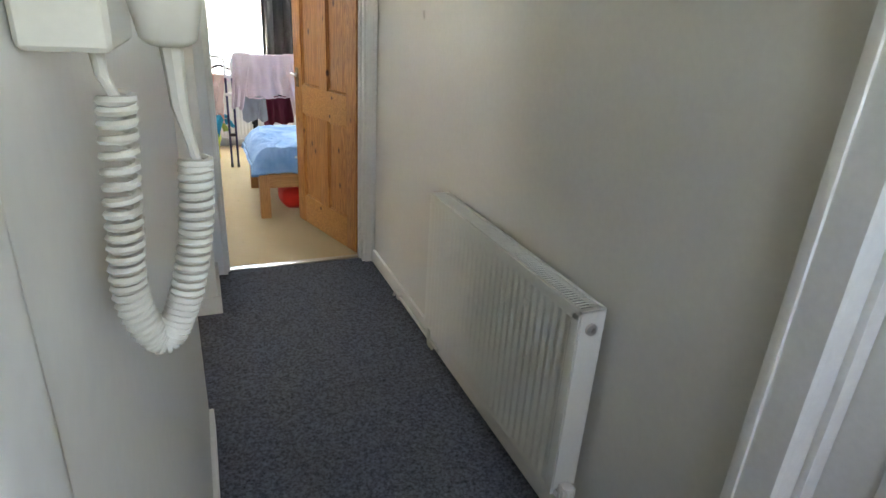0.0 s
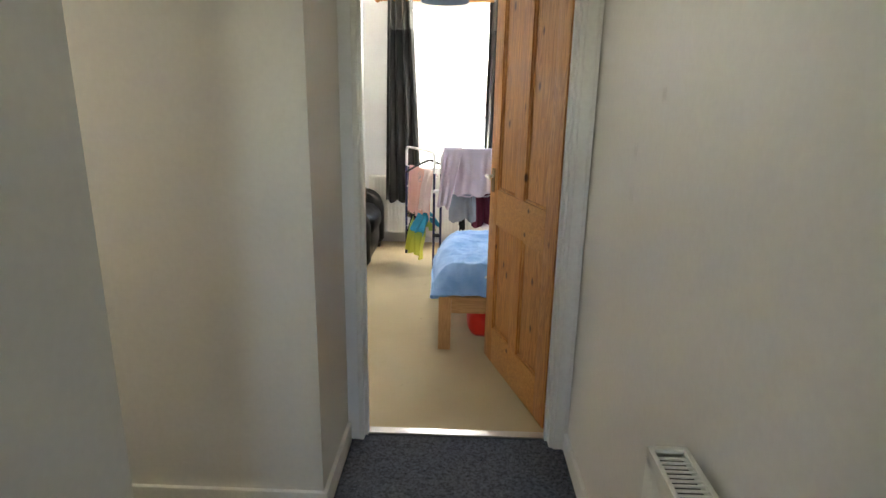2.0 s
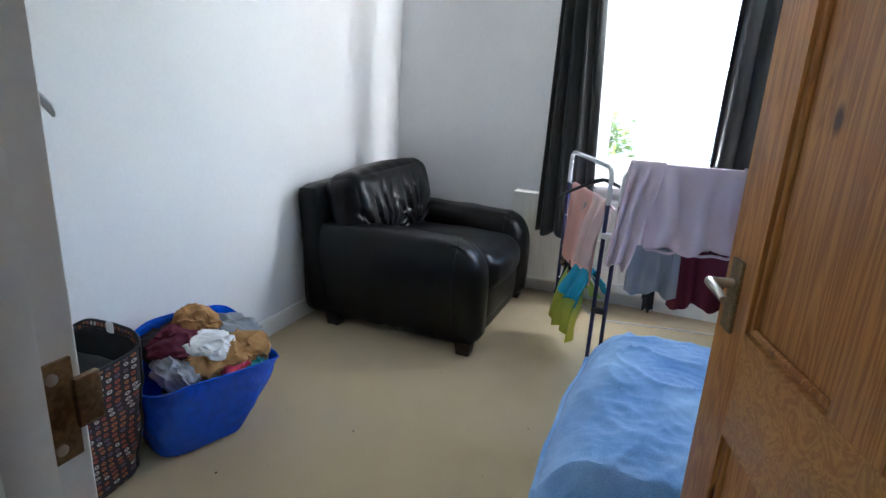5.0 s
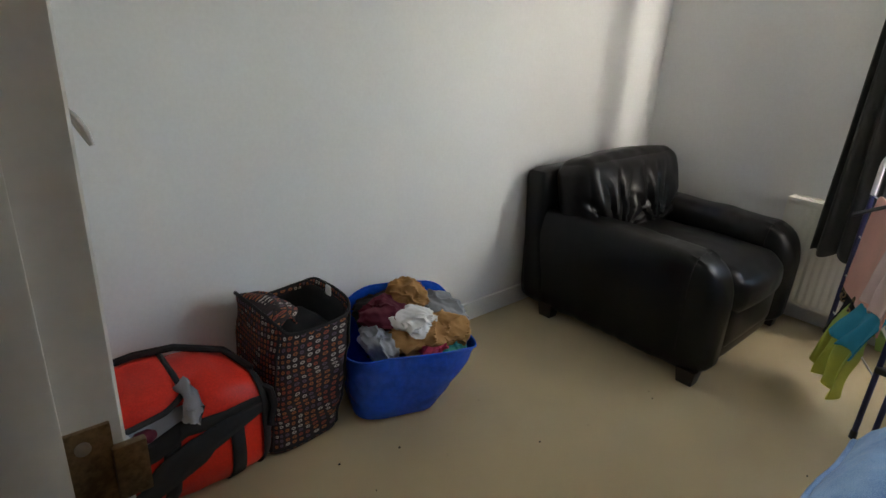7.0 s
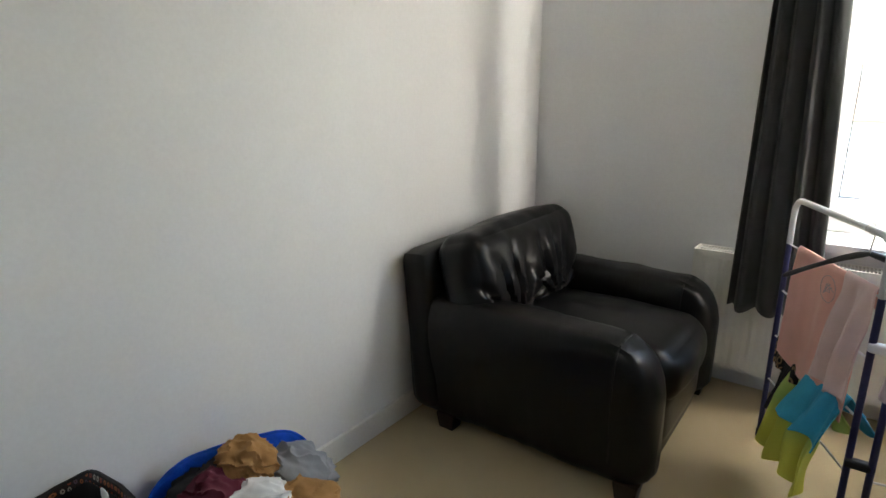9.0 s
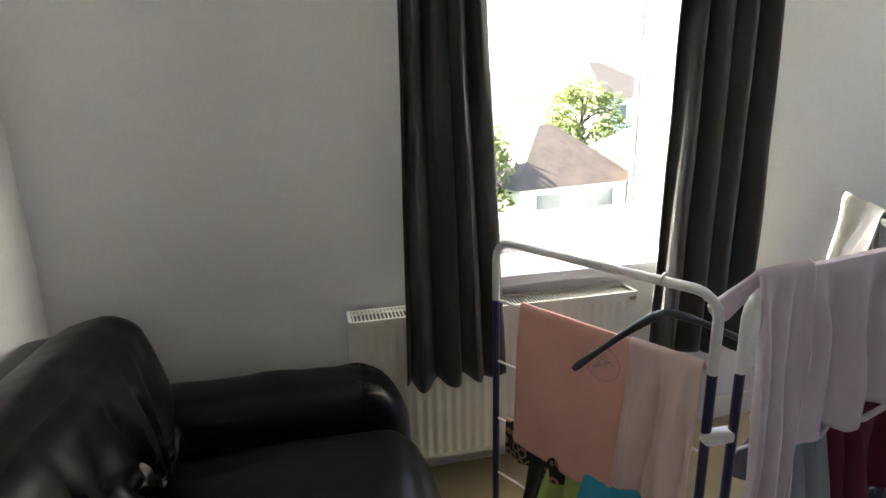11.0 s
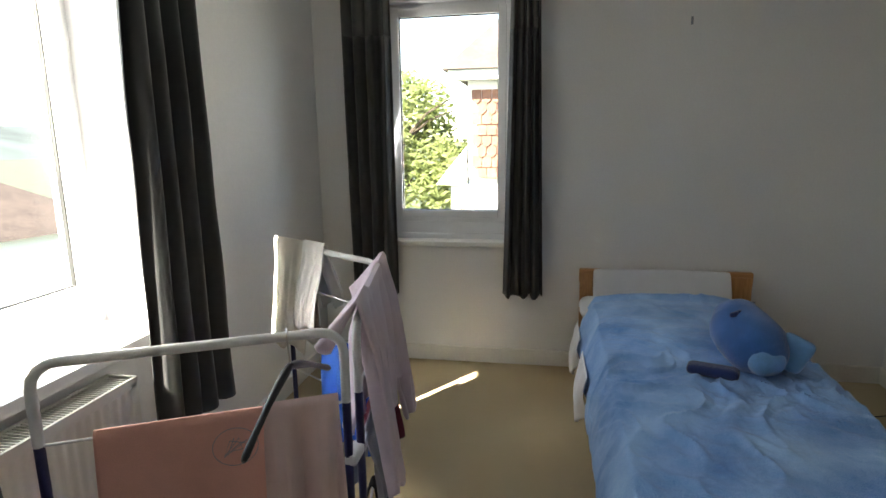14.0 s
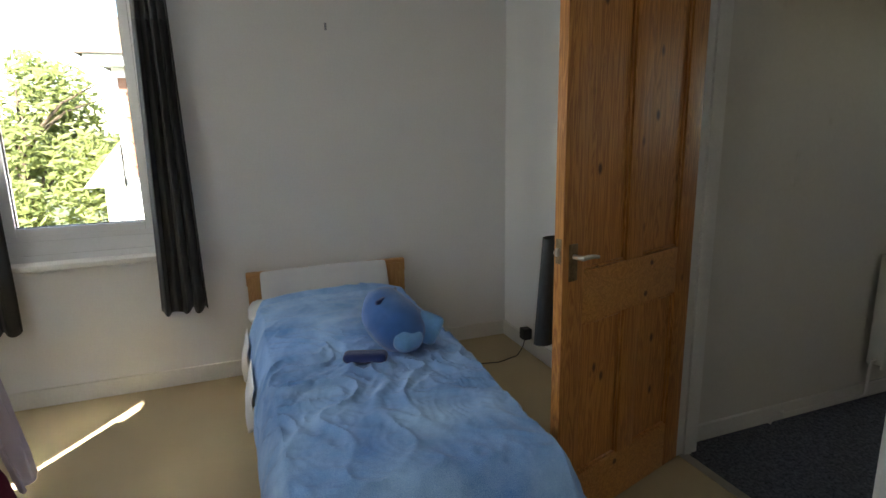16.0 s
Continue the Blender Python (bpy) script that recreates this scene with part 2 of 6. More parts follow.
def puff(center, size, r, bulge=0.0, n=10, wob=0.0, seed=0, m=None, bm=None):
    """A cushion: a box with round edges of radius r whose faces swell by bulge, slightly uneven."""
    own = bmesh.new()
    bmesh.ops.create_cube(own, size=2)
    bmesh.ops.subdivide_edges(own, edges=own.edges[:], cuts=n, use_grid_fill=True)
    h = Vector(size) / 2
    rr = min(r, *h)
    for v in own.verts:
        u = Vector(v.co)
        p = Vector((u.x * h.x, u.y * h.y, u.z * h.z))
        q = Vector([max(-(h[i] - rr), min(h[i] - rr, p[i])) for i in range(3)])
        d = p - q
        out = q + d.normalized() * rr if d.length > 1e-6 else p
        for i in range(3):
            j, k = (i + 1) % 3, (i + 2) % 3
            out[i] += u[i] * bulge * (1 - u[j] ** 2) * (1 - u[k] ** 2)
        if wob:
            f = noise.noise(out * 6 + Vector((seed * 7.1, 0, 0))) + 0.5 * noise.noise(out * 17 + Vector((seed * 3.3, 5, 0)))
            out += out.normalized() * wob * f
        v.co = out
    if m:
        own.transform(m)
    own.transform(Matrix.Translation(center))
    return join(bm, own)


def tube(points, r, seg=10, bm=None, close=False):
    """A round bar along points."""
    own = bmesh.new()
    pts = [Vector(p) for p in points]
    rings = []
    side = None
    for i, p in enumerate(pts):
        a, b = pts[max(0, i - 1)], pts[min(len(pts) - 1, i + 1)]
        if close:
            a, b = pts[i - 1], pts[(i + 1) % len(pts)]
        d = (b - a).normalized()
        if side is None:
            side = d.orthogonal().normalized()
        side = (side - d * side.dot(d)).normalized()
        up = d.cross(side)
        rad = r[i] if isinstance(r, (list, tuple)) else r
        rings.append([own.verts.new(p + (side * math.cos(k * math.tau / seg) + up * math.sin(k * math.tau / seg)) * rad) for k in range(seg)])
    n = len(rings)
    for i in range(n if close else n - 1):
        for k in range(seg):
            own.faces.new((rings[i][k], rings[i][(k + 1) % seg], rings[(i + 1) % n][(k + 1) % seg], rings[(i + 1) % n][k]))
    if not close:
        own.faces.new(rings[0][::-1])
        own.faces.new(rings[-1])
    return join(bm, own)


def sheet(nu, nv, fn, bm=None):
    """A grid of nu x nv cells; fn(u, v) gives the place for u, v from 0 to 1."""
    own = bmesh.new()
    g = [[own.verts.new(fn(i / nu, j / nv)) for j in range(nv + 1)] for i in range(nu + 1)]
    for i in range(nu):
        for j in range(nv):
            own.faces.new((g[i][j], g[i + 1][j], g[i + 1][j + 1], g[i][j + 1]))
    return join(bm, own)


def lathe(profile, seg=24, at=(0, 0, 0), m=None, bm=None):
    own = bmesh.new()
    rings = [[own.verts.new((r * math.cos(k * math.tau / seg), r * math.sin(k * math.tau / seg), z)) for k in range(seg)] for r, z in profile]
    for a, b in zip(rings, rings[1:]):
        for k in range(seg):
            own.faces.new((a[k], a[(k + 1) % seg], b[(k + 1) % seg], b[k]))
    own.faces.new(rings[0][::-1])
    own.faces.new(rings[-1])
    if m:
        own.transform(m)
    own.transform(Matrix.Translation(at))
    return join(bm, own)


def wall_bm(axis, face, back, a0, a1, z0, z1, holes=()):
    """A wall whose faces lie at face and back on the axis, from a0 to a1, with holes (a0, a1, z0, z1) right through it."""
    us = sorted({a0, a1, *[h[0] for h in holes], *[h[1] for h in holes]})
    zs = sorted({z0, z1, *[h[2] for h in holes], *[h[3] for h in holes]})
    bm = bmesh.new()
    cache = {}

    def vert(p, u, z):
        key = (p, u, z)
        if key not in cache:
            cache[key] = bm.verts.new((p, u, z) if axis == "x" else (u, p, z))
        return cache[key]

    def full(i, j):
        if not (0 <= i < len(us) - 1 and 0 <= j < len(zs) - 1):
            return False
        u, z = (us[i] + us[i + 1]) / 2, (zs[j] + zs[j + 1]) / 2
        return not any(h[0] < u < h[1] and h[2] < z < h[3] for h in holes)

    for i in range(len(us) - 1):
        for j in range(len(zs) - 1):
            if not full(i, j):
                continue
            u, w, z, y = us[i], us[i + 1], zs[j], zs[j + 1]
            for p in (face, back):
                bm.faces.new((vert(p, u, z), vert(p, w, z), vert(p, w, y), vert(p, u, y)))
            for ok, (ua, za, ub, zb) in ((full(i - 1, j), (u, z, u, y)), (full(i + 1, j), (w, z, w, y)), (full(i, j - 1), (u, z, w, z)), (full(i, j + 1), (u, y, w, y))):
                if not ok:
                    bm.faces.new((vert(face, ua, za), vert(face, ub, zb), vert(back, ub, zb), vert(back, ua, za)))
    return bm


# ---- the setting ----
W, N, E, S, H = -1.36, 3.24, 2.40, 0.0, 2.45
NWIN, EWIN = (-0.098, 0.80, 0.70, 2.14), (2.07, 2.80, 0.755, 2.14)
DOOR = (-0.005, 0.785, -0.02, 2.02)
structure("wall_north", wall_bm("y", N, N + 0.31, W - 0.2, E + 0.26, -0.1, H + 0.1, [NWIN]), M_WALL, "pale painted plaster wall with a deep window opening")
structure("wall_east", wall_bm("x", E, E + 0.26, -0.1, N - 0.002, -0.1, H + 0.1, [EWIN]), M_WALL, "pale painted plaster wall with a narrow window opening")
structure("wall_west", wall_bm("x", W, W - 0.2, -0.1, N - 0.002, -0.1, H + 0.1), M_WALL, "plain pale blue-white painted wall")
south = structure("wall_south", wall_bm("y", S, S - 0.10, W - 0.2, E + 0.26, -0.1, H + 0.1, [DOOR]), M_WALL, "pale painted wall with a doorway to the hall")
structure("floor", box(W - 0.02, E + 0.02, -0.035, N + 0.02, -0.05, 0), M_CARPET, "cream wool carpet with a few specks of lint", "floor")
structure("ceiling", box(W - 0.02, E + 0.02, S - 0.02, N + 0.02, H, H + 0.1), M_CEIL, "white painted ceiling", "ceiling")
# hall
XR = 0.84
structure("floor_hall", box(-2.4, 2.0, -4.5, -0.037, -0.06, -0.004), M_DARKCARPET, "dark grey flecked hall carpet with a seam", "floor")
structure("ceiling_hall", box(-2.4, 2.0, -4.5, -0.102, H, H + 0.1), M_CEIL, "white painted hall ceiling", "ceiling")
structure("wall_hall_east", wall_bm("x", XR, XR + 0.12, -4.4, -0.102, -0.06, H, [(-3.46, -2.70, -0.05, 2.02)]), M_HALL, "off-white hall wall with faint embossed paper marks")
structure("wall_hall_nib", box(-2.4, -0.065, -0.538, -0.102, -0.06, H), M_HALL, "off-white wall block beside the bedroom doorway")
structure("wall_hall_west", wall_bm("x", -0.13, -0.25, -3.0, -1.43, -0.06, H), M_HALL, "off-white hall wall ending at an outer corner")
structure("wall_hall_west_far", wall_bm("x", -0.13, -0.25, -4.4, -3.8, -0.06, H), M_HALL, "off-white hall wall")
structure("wall_side_hall", wall_bm("y", -1.432, -1.55, -2.4, -0.252, -0.06, H), M_HALL, "off-white side hall wall")
# unseen end wall, its small high opening invented to hold the warm lamp
structure("wall_side_hall_end", wall_bm("x", -2.28, -2.4, -1.43, -0.54, -0.06, H, [(-1.15, -0.85, 1.75, 2.05)]), M_HALL, "unseen off-white end wall with an added lamp opening")
# unseen wall; the opening is made up for the landing fill lamp
structure("wall_landing", wall_bm("y", -4.4, -4.5, -2.4, 2.0, -0.06, H, [(0.15, 0.55, 1.4, 2.0)]), M_HALL, "unseen off-white landing wall with an added lamp opening")
structure("wall_stair_room", wall_bm("x", -0.95, -1.05, -4.4, -1.552, -0.06, H), M_HALL, "off-white wall of the next room")
structure("wall_next_room", wall_bm("x", 1.7, 1.8, -4.4, -0.102, -0.06, H), M_HALL, "off-white wall of the next room")

# skirtings
SKIRT = 0.095


def skirting(name, axis, face, out, a0, a1, h=SKIRT):
    d = 0.016 * out
    lo, hi = sorted((face, face + d))
    bm = box(lo, hi, a0, a1, -0.004, h, 0.004) if axis == "x" else box(a0, a1, lo, hi, -0.004, h, 0.004)
    structure(name, bm, M_WHITE, "white painted skirting board", "skirting")


skirting("baseboard_west", "x", W, 1, S + 0.018, N - 0.018)
skirting("baseboard_north", "y", N, -1, W, E)
skirting("baseboard_east", "x", E, -1, S + 0.018, N - 0.018)
skirting("baseboard_south", "y", S, 1, 0.87, E)
skirting("baseboard_south_west", "y", S, 1, W, -0.03)
skirting("baseboard_hall_east", "x", XR, -1, -2.60, -0.12, 0.075)
skirting("baseboard_hall_nib", "x", -0.065, 1, -0.552, -0.118, 0.085)
skirting("baseboard_hall_nib_south", "y", -0.538, -1, -2.2, -0.052, 0.085)
skirting("baseboard_hall_west", "x", -0.13, 1, -2.88, -1.416, 0.085)

# doorway lining, architraves, threshold, strike plate
lin = thing("doorway_frame", (0.38, -0.05, 0), "white gloss doorway lining with moulded architraves", "door frame")
lin["kind"] = "structure"
part("jamb", box(-0.02, 0.0, -0.106, 0.001, -0.004, 2.02, 0.006, 3), M_WHITE, lin)
part("jamb", box(0.768, 0.80, -0.115, 0.004, -0.004, 2.02, 0.003), M_WHITE, lin)
part("head", box(-0.02, 0.80, -0.115, 0.006, 2.0, 2.03, 0.002), M_WHITE, lin)
part("stop", box(0.0, 0.012, -0.075, -0.036, 0, 2.0, 0.002), M_WHITE, lin)
part("stop", box(0.756, 0.768, -0.075, -0.036, 0, 2.0, 0.002), M_WHITE, lin)


def architrave(a, b, y0, y1, parent):
    lo, hi = min(a, b), max(a, b)
    inner = lo if a < b else hi
    bm = box(lo, hi, y0, y1, -0.004, 2.08, 0.003)
    w = 0.3 * (hi - lo)
    box(*sorted((b - (0 if b < a else w), b + (w if b < a else 0))), y0 - 0.007 if y0 < -0.05 else y0, y1 + (0.007 if y0 > -0.05 else 0), -0.004, 2.09, 0.004, bm=bm)
    return part("architrave", bm, M_WHITE, parent)


architrave(0.783, 0.838, -0.125, -0.1025, lin)
architrave(0.795, 0.85, 0.0025, 0.014, lin)
part("architrave", box(-0.02, 0.85, 0.0025, 0.014, 2.025, 2.09, 0.004), M_WHITE, lin)
part("architrave", box(-0.02, 0.838, -0.125, -0.1025, 2.025, 2.09, 0.004), M_WHITE, lin)
bm = box(0.0, 0.775, -0.058, -0.016, -0.004, 0.004, 0.002)
part("threshold_strip", bm, M_METAL, lin, "worn metal carpet threshold strip")
hook = part("hook", tube([(-0.012, 0.000, 1.272), (-0.008, 0.004, 1.266), (-0.004, 0.007, 1.259), (-0.001, 0.009, 1.252)], [0.002, 0.003, 0.003, 0.0015], 8), M_PVC, lin, "small white plastic hook")
plate = part("strike_plate", box(-0.001, 0.003, -0.044, -0.008, 0.975, 1.065, 0.001), M_BRASS, lin, "tarnished brass strike plate")
part("lip", box(0.0005, 0.007, -0.010, 0.012, 1.0, 1.045, 0.002), M_BRASS, plate)
part("screw", lathe([(0.005, 0), (0.005, 0.002), (0.002, 0.003)], 12, (0.003, -0.026, 1.052), Matrix.Rotation(radians(90), 4, "Y")), M_METAL, plate)
part("screw", lathe([(0.005, 0), (0.005, 0.002), (0.002, 0.003)], 12, (0.003, -0.026, 0.988), Matrix.Rotation(radians(90), 4, "Y")), M_METAL, plate)

# a second doorway on the hall's east wall, with a white door ajar beyond
lin2 = thing("side_doorway_frame", (XR, -3.05, 0), "white gloss architrave of a side doorway", "door frame")
lin2["kind"] = "structure"
for y0, y1, g in ((-2.725, -2.64, 1), (-3.54, -3.46, -1)):
    bm = box(XR - 0.02, XR - 0.0025, y0, y1, -0.004, 2.1, 0.004)
    box(XR - 0.027, XR - 0.004, *((y1 - 0.022, y1) if g > 0 else (y0, y0 + 0.022)), -0.004, 2.1, 0.005, bm=bm)
    part("architrave", bm, M_WHITE, lin2)
part("architrave", box(XR - 0.02, XR - 0.0025, -3.54, -2.64, 2.03, 2.1, 0.004), M_WHITE, lin2)
part("jamb", box(XR - 0.003, XR + 0.13, -2.72, -2.698, -0.004, 2.02, 0.003), M_WHITE, lin2)
part("jamb", box(XR - 0.003, XR + 0.13, -3.462, -3.44, -0.004, 2.02, 0.003), M_WHITE, lin2)
part("stop", box(XR + 0.05, XR + 0.09, -2.735, -2.72, -0.004, 2.0, 0.003), M_WHITE, lin2)
d2 = thing("door_2", (XR + 0.07, -3.08, 0), "white painted door, closed in its frame", "door")
part("leaf", box(XR + 0.092, XR + 0.128, -3.438, -2.722, 0.004, 2.0, 0.003), M_WHITE, d2)
for z0_, z1_ in ((0.18, 0.85), (1.02, 1.85)):
    for y0_, y1_ in ((-3.34, -3.13), (-3.03, -2.82)):
        pn_ = part("panel", box(XR + 0.086, XR + 0.0925, y0_, y1_, z0_, z1_, 0.005), M_WHITE, d2)
# frame round the entrance at the start of the hall
lin3 = thing("entrance_frame", (-0.13, -3.1, 0), "white gloss moulded entrance frame", "door frame")
lin3["kind"] = "structure"
part("jamb", box(-0.27, -0.118, -3.06, -2.985, -0.004, 2.1, 0.022, 5), M_WHITE, lin3)


# windows
def window(name, axis, plane, a0, a1, z0, z1, fixed, sash, label):
    """A plastic window in an opening: outer frame, sash, glass with a dark seal; u runs along the wall, plane is the inner face."""

    def bx(u0, u1, p0, p1, c0, c1, bev=0.004):
        return box(u0, u1, p0, p1, c0, c1, bev) if axis == "y" else box(p0, p1, u0, u1, c0, c1, bev)

    mid = (plane, (a0 + a1) / 2, z0) if axis == "x" else ((a0 + a1) / 2, plane, z0)
    w = thing(name, mid, label, "window")
    w["kind"] = "structure"
    fr, b = fixed, plane + 0.07
    frame_part = part("window_frame", bx(a0, a0 + fr, plane, b, z0, z1), M_PVC, w)
    part("window_frame", bx(a1 - fr, a1, plane, b, z0, z1), M_PVC, w)
    part("window_frame", bx(a0 + fr, a1 - fr, plane, b, z0, z0 + fr), M_PVC, w)
    part("window_frame", bx(a0 + fr, a1 - fr, plane, b, z1 - fr, z1), M_PVC, w)
    c0, c1, d0, d1 = a0 + fr - 0.008, a1 - fr + 0.008, z0 + fr - 0.008, z1 - fr + 0.008
    q0, q1 = plane - 0.014, plane + 0.05
    s = sash
    sash_part = part("sash", bx(c0, c0 + s, q0, q1, d0, d1, 0.008), M_PVC, w)
    part("sash", bx(c1 - s, c1, q0, q1, d0, d1, 0.008), M_PVC, w)
    part("sash", bx(c0 + s, c1 - s, q0, q1, d0, d0 + s, 0.008), M_PVC, w)
    part("sash", bx(c0 + s, c1 - s, q0, q1, d1 - s, d1, 0.008), M_PVC, w)
    g0, g1, h0, h1 = c0 + s, c1 - s, d0 + s, d1 - s
    for u0, u1, e0, e1 in ((g0, g0 + 0.004, h0, h1), (g1 - 0.004, g1, h0, h1), (g0, g1, h0, h0 + 0.004), (g0, g1, h1 - 0.004, h1)):
        part("seal", bx(u0, u1, plane + 0.004, plane + 0.02, e0, e1, 0), M_BLACKRUBBER, w)
    pane = part("pane", bx(g0 - 0.005, g1 + 0.005, plane + 0.012, plane + 0.016, h0 - 0.005, h1 + 0.005, 0), glass, w)
    pane.visible_shadow = False
    return w


w1 = window("window_1", "y", N + 0.20, NWIN[0], NWIN[1], 0.785, NWIN[3], 0.05, 0.062, "white plastic casement window, sunlit and bright")
part("lower_frame", box(NWIN[0], NWIN[1], N + 0.195, N + 0.27, 0.7385, 0.7848, 0.004), M_PVC, w1)
w2 = window("window_2", "x", E + 0.065, EWIN[0], EWIN[1], 0.872, EWIN[3], 0.035, 0.045, "white plastic window looking at a tree and house")
part("lower_frame", box(E + 0.06, E + 0.135, EWIN[0], EWIN[1], 0.765, 0.80, 0.004), M_PVC, w2)
part("lower_frame", box(E + 0.066, E + 0.135, EWIN[0], EWIN[1], 0.80, 0.8718, 0.004), M_PVC, w2)
structure("windowsill_north", box(NWIN[0] + 0.002, NWIN[1] - 0.002, N - 0.07, N + 0.22, 0.70, 0.738, 0.008), M_PVC, "white painted windowsill in full sun", "windowsill")
structure("windowsill_east", box(E - 0.045, E + 0.07, EWIN[0] - 0.03, EWIN[1] + 0.03, 0.735, 0.765, 0.008, 3), M_WHITE, "white gloss windowsill board", "windowsill")


# ---- pine door ----
def pine_door():
    hinge, free = Vector((0.757, 0.008, 0)), Vector((0.530, 0.752, 0))
    ang = math.atan2(free.y - hinge.y, free.x - hinge.x)
    m = Matrix.Translation(hinge) @ Matrix.Rotation(ang, 4, "Z") @ Matrix.Translation((0, -0.036, 0))
    d = thing("door_1", hinge, "knotty varnished pine four-panel door standing open", "door")
    L, T, top = 0.772, 0.036, 1.985
    b0 = 0.006

    def lb(name, u0, u1, z0, z1, v0=0.0, v1=T, mt=M_PINE, bev=0.003, lab=""):
        return part(name, box(u0, u1, v0, v1, z0, z1, bev, m=m), mt, d, lab)

    st = 0.105
    lb("stile", 0, st, b0, top)
    lb("stile", L - st, L, b0, top)
    lb("rail", st, L - st, b0, 0.20, mt=M_PINE_X)
    lb("rail", st, L - st, 0.765, 0.945, mt=M_PINE_X)
    lb("rail", st, L - st, top - 0.11, top, mt=M_PINE_X)
    mid = L / 2
    lb("muntin", mid - 0.05, mid + 0.05, 0.20, 0.765)
    lb("muntin", mid - 0.05, mid + 0.05, 0.945, top - 0.11)
    for u0, u1 in ((st, mid - 0.05), (mid + 0.05, L - st)):
        for z0, z1 in ((0.20, 0.765), (0.945, top - 0.11)):
            pn = lb("panel", u0 - 0.005, u1 + 0.005, z0 - 0.005, z1 + 0.005, 0.015, 0.021, bev=0)
            for v0, v1 in ((0.007, 0.0165), (0.0195, 0.029)):
                bm = None
                for q in ((u0, u0 + 0.012, z0, z1), (u1 - 0.012, u1, z0, z1), (u0, u1, z0, z0 + 0.012), (u0, u1, z1 - 0.012, z1)):
                    bm = box(q[0], q[1], v0, v1, q[2], q[3], 0.003, 1, bm=bm, m=m)
                part("beading", bm, M_PINE, pn)
    # lever handles on both faces
    for s, v in ((1, T), (-1, 0)):
        lo, hi = sorted((v, v + s * 0.006))
        pl = part("handle_plate", box(L - 0.065, L - 0.028, lo, hi, 0.925, 1.045, 0.002, m=m), M_BRASS, d, "worn brass handle plate")
        pts = [m @ Vector((L - 0.046, v + s * a, 1.005)) for a in (0.004, 0.03, 0.042)] + [m @ Vector((L - b, v + s * 0.046, 1.005 + c)) for b, c in ((0.065, 0.002), (0.095, 0.0), (0.118, -0.004))]
        part("lever", tube(pts, [0.008, 0.008, 0.009, 0.008, 0.007, 0.006], 12), M_METAL, pl, "satin metal lever")
    part("latch_plate", box(L - 0.0005, L + 0.002, 0.007, 0.029, 0.985, 1.065, 0.0005, m=m), M_BRASS, d)
    part("latch_bolt", box(L, L + 0.012, 0.012, 0.024, 1.01, 1.035, 0.003, m=m), M_METAL, d)
    for z in (0.16, 1.0, 1.75):
        part("hinge", tube([m @ Vector((-0.003, 0.0, z + k)) for k in (0, 0.075)], 0.007, 10), M_BRASS, d)
    # coat hung from the far face
    c = thing("coat", m @ Vector((L - 0.16, -0.06, 0.70)), "dark padded coat hanging behind the pine door", "coat")

    def fn(u, v):
        a = u * math.tau
        w = 0.05 + 0.03 * v + 0.012 * math.sin(5 * a + 3 * v) + 0.02 * noise.noise(Vector((math.cos(a) * 2, math.sin(a) * 2, v * 5)))
        z = 1.125 - 0.47 * v + 0.015 * math.sin(2 * a) * v
        w *= min(1, 0.25 + 3 * v)
        return m @ Vector((L - 0.17 + w * math.cos(a) * 0.85, -0.058 + 0.045 * math.sin(a) * min(1, 0.3 + 2 * v), z))

    part("body", sheet(32, 24, fn), M_COAT, c)

    def fs(u, v):
        a = u * math.tau
        return m @ Vector((L - 0.065 + 0.035 * v + 0.04 * math.cos(a), -0.062 + 0.03 * math.sin(a), 1.05 - 0.36 * v))

    part("sleeve", sheet(16, 12, fs), M_COAT, c)
    part("loop", tube([m @ Vector((L - 0.17, -0.03 + 0.008 * k, 1.14 + 0.02 * math.sin(k))) for k in range(4)], 0.004, 6), M_BLACKCLOTH, c)


pine_door()


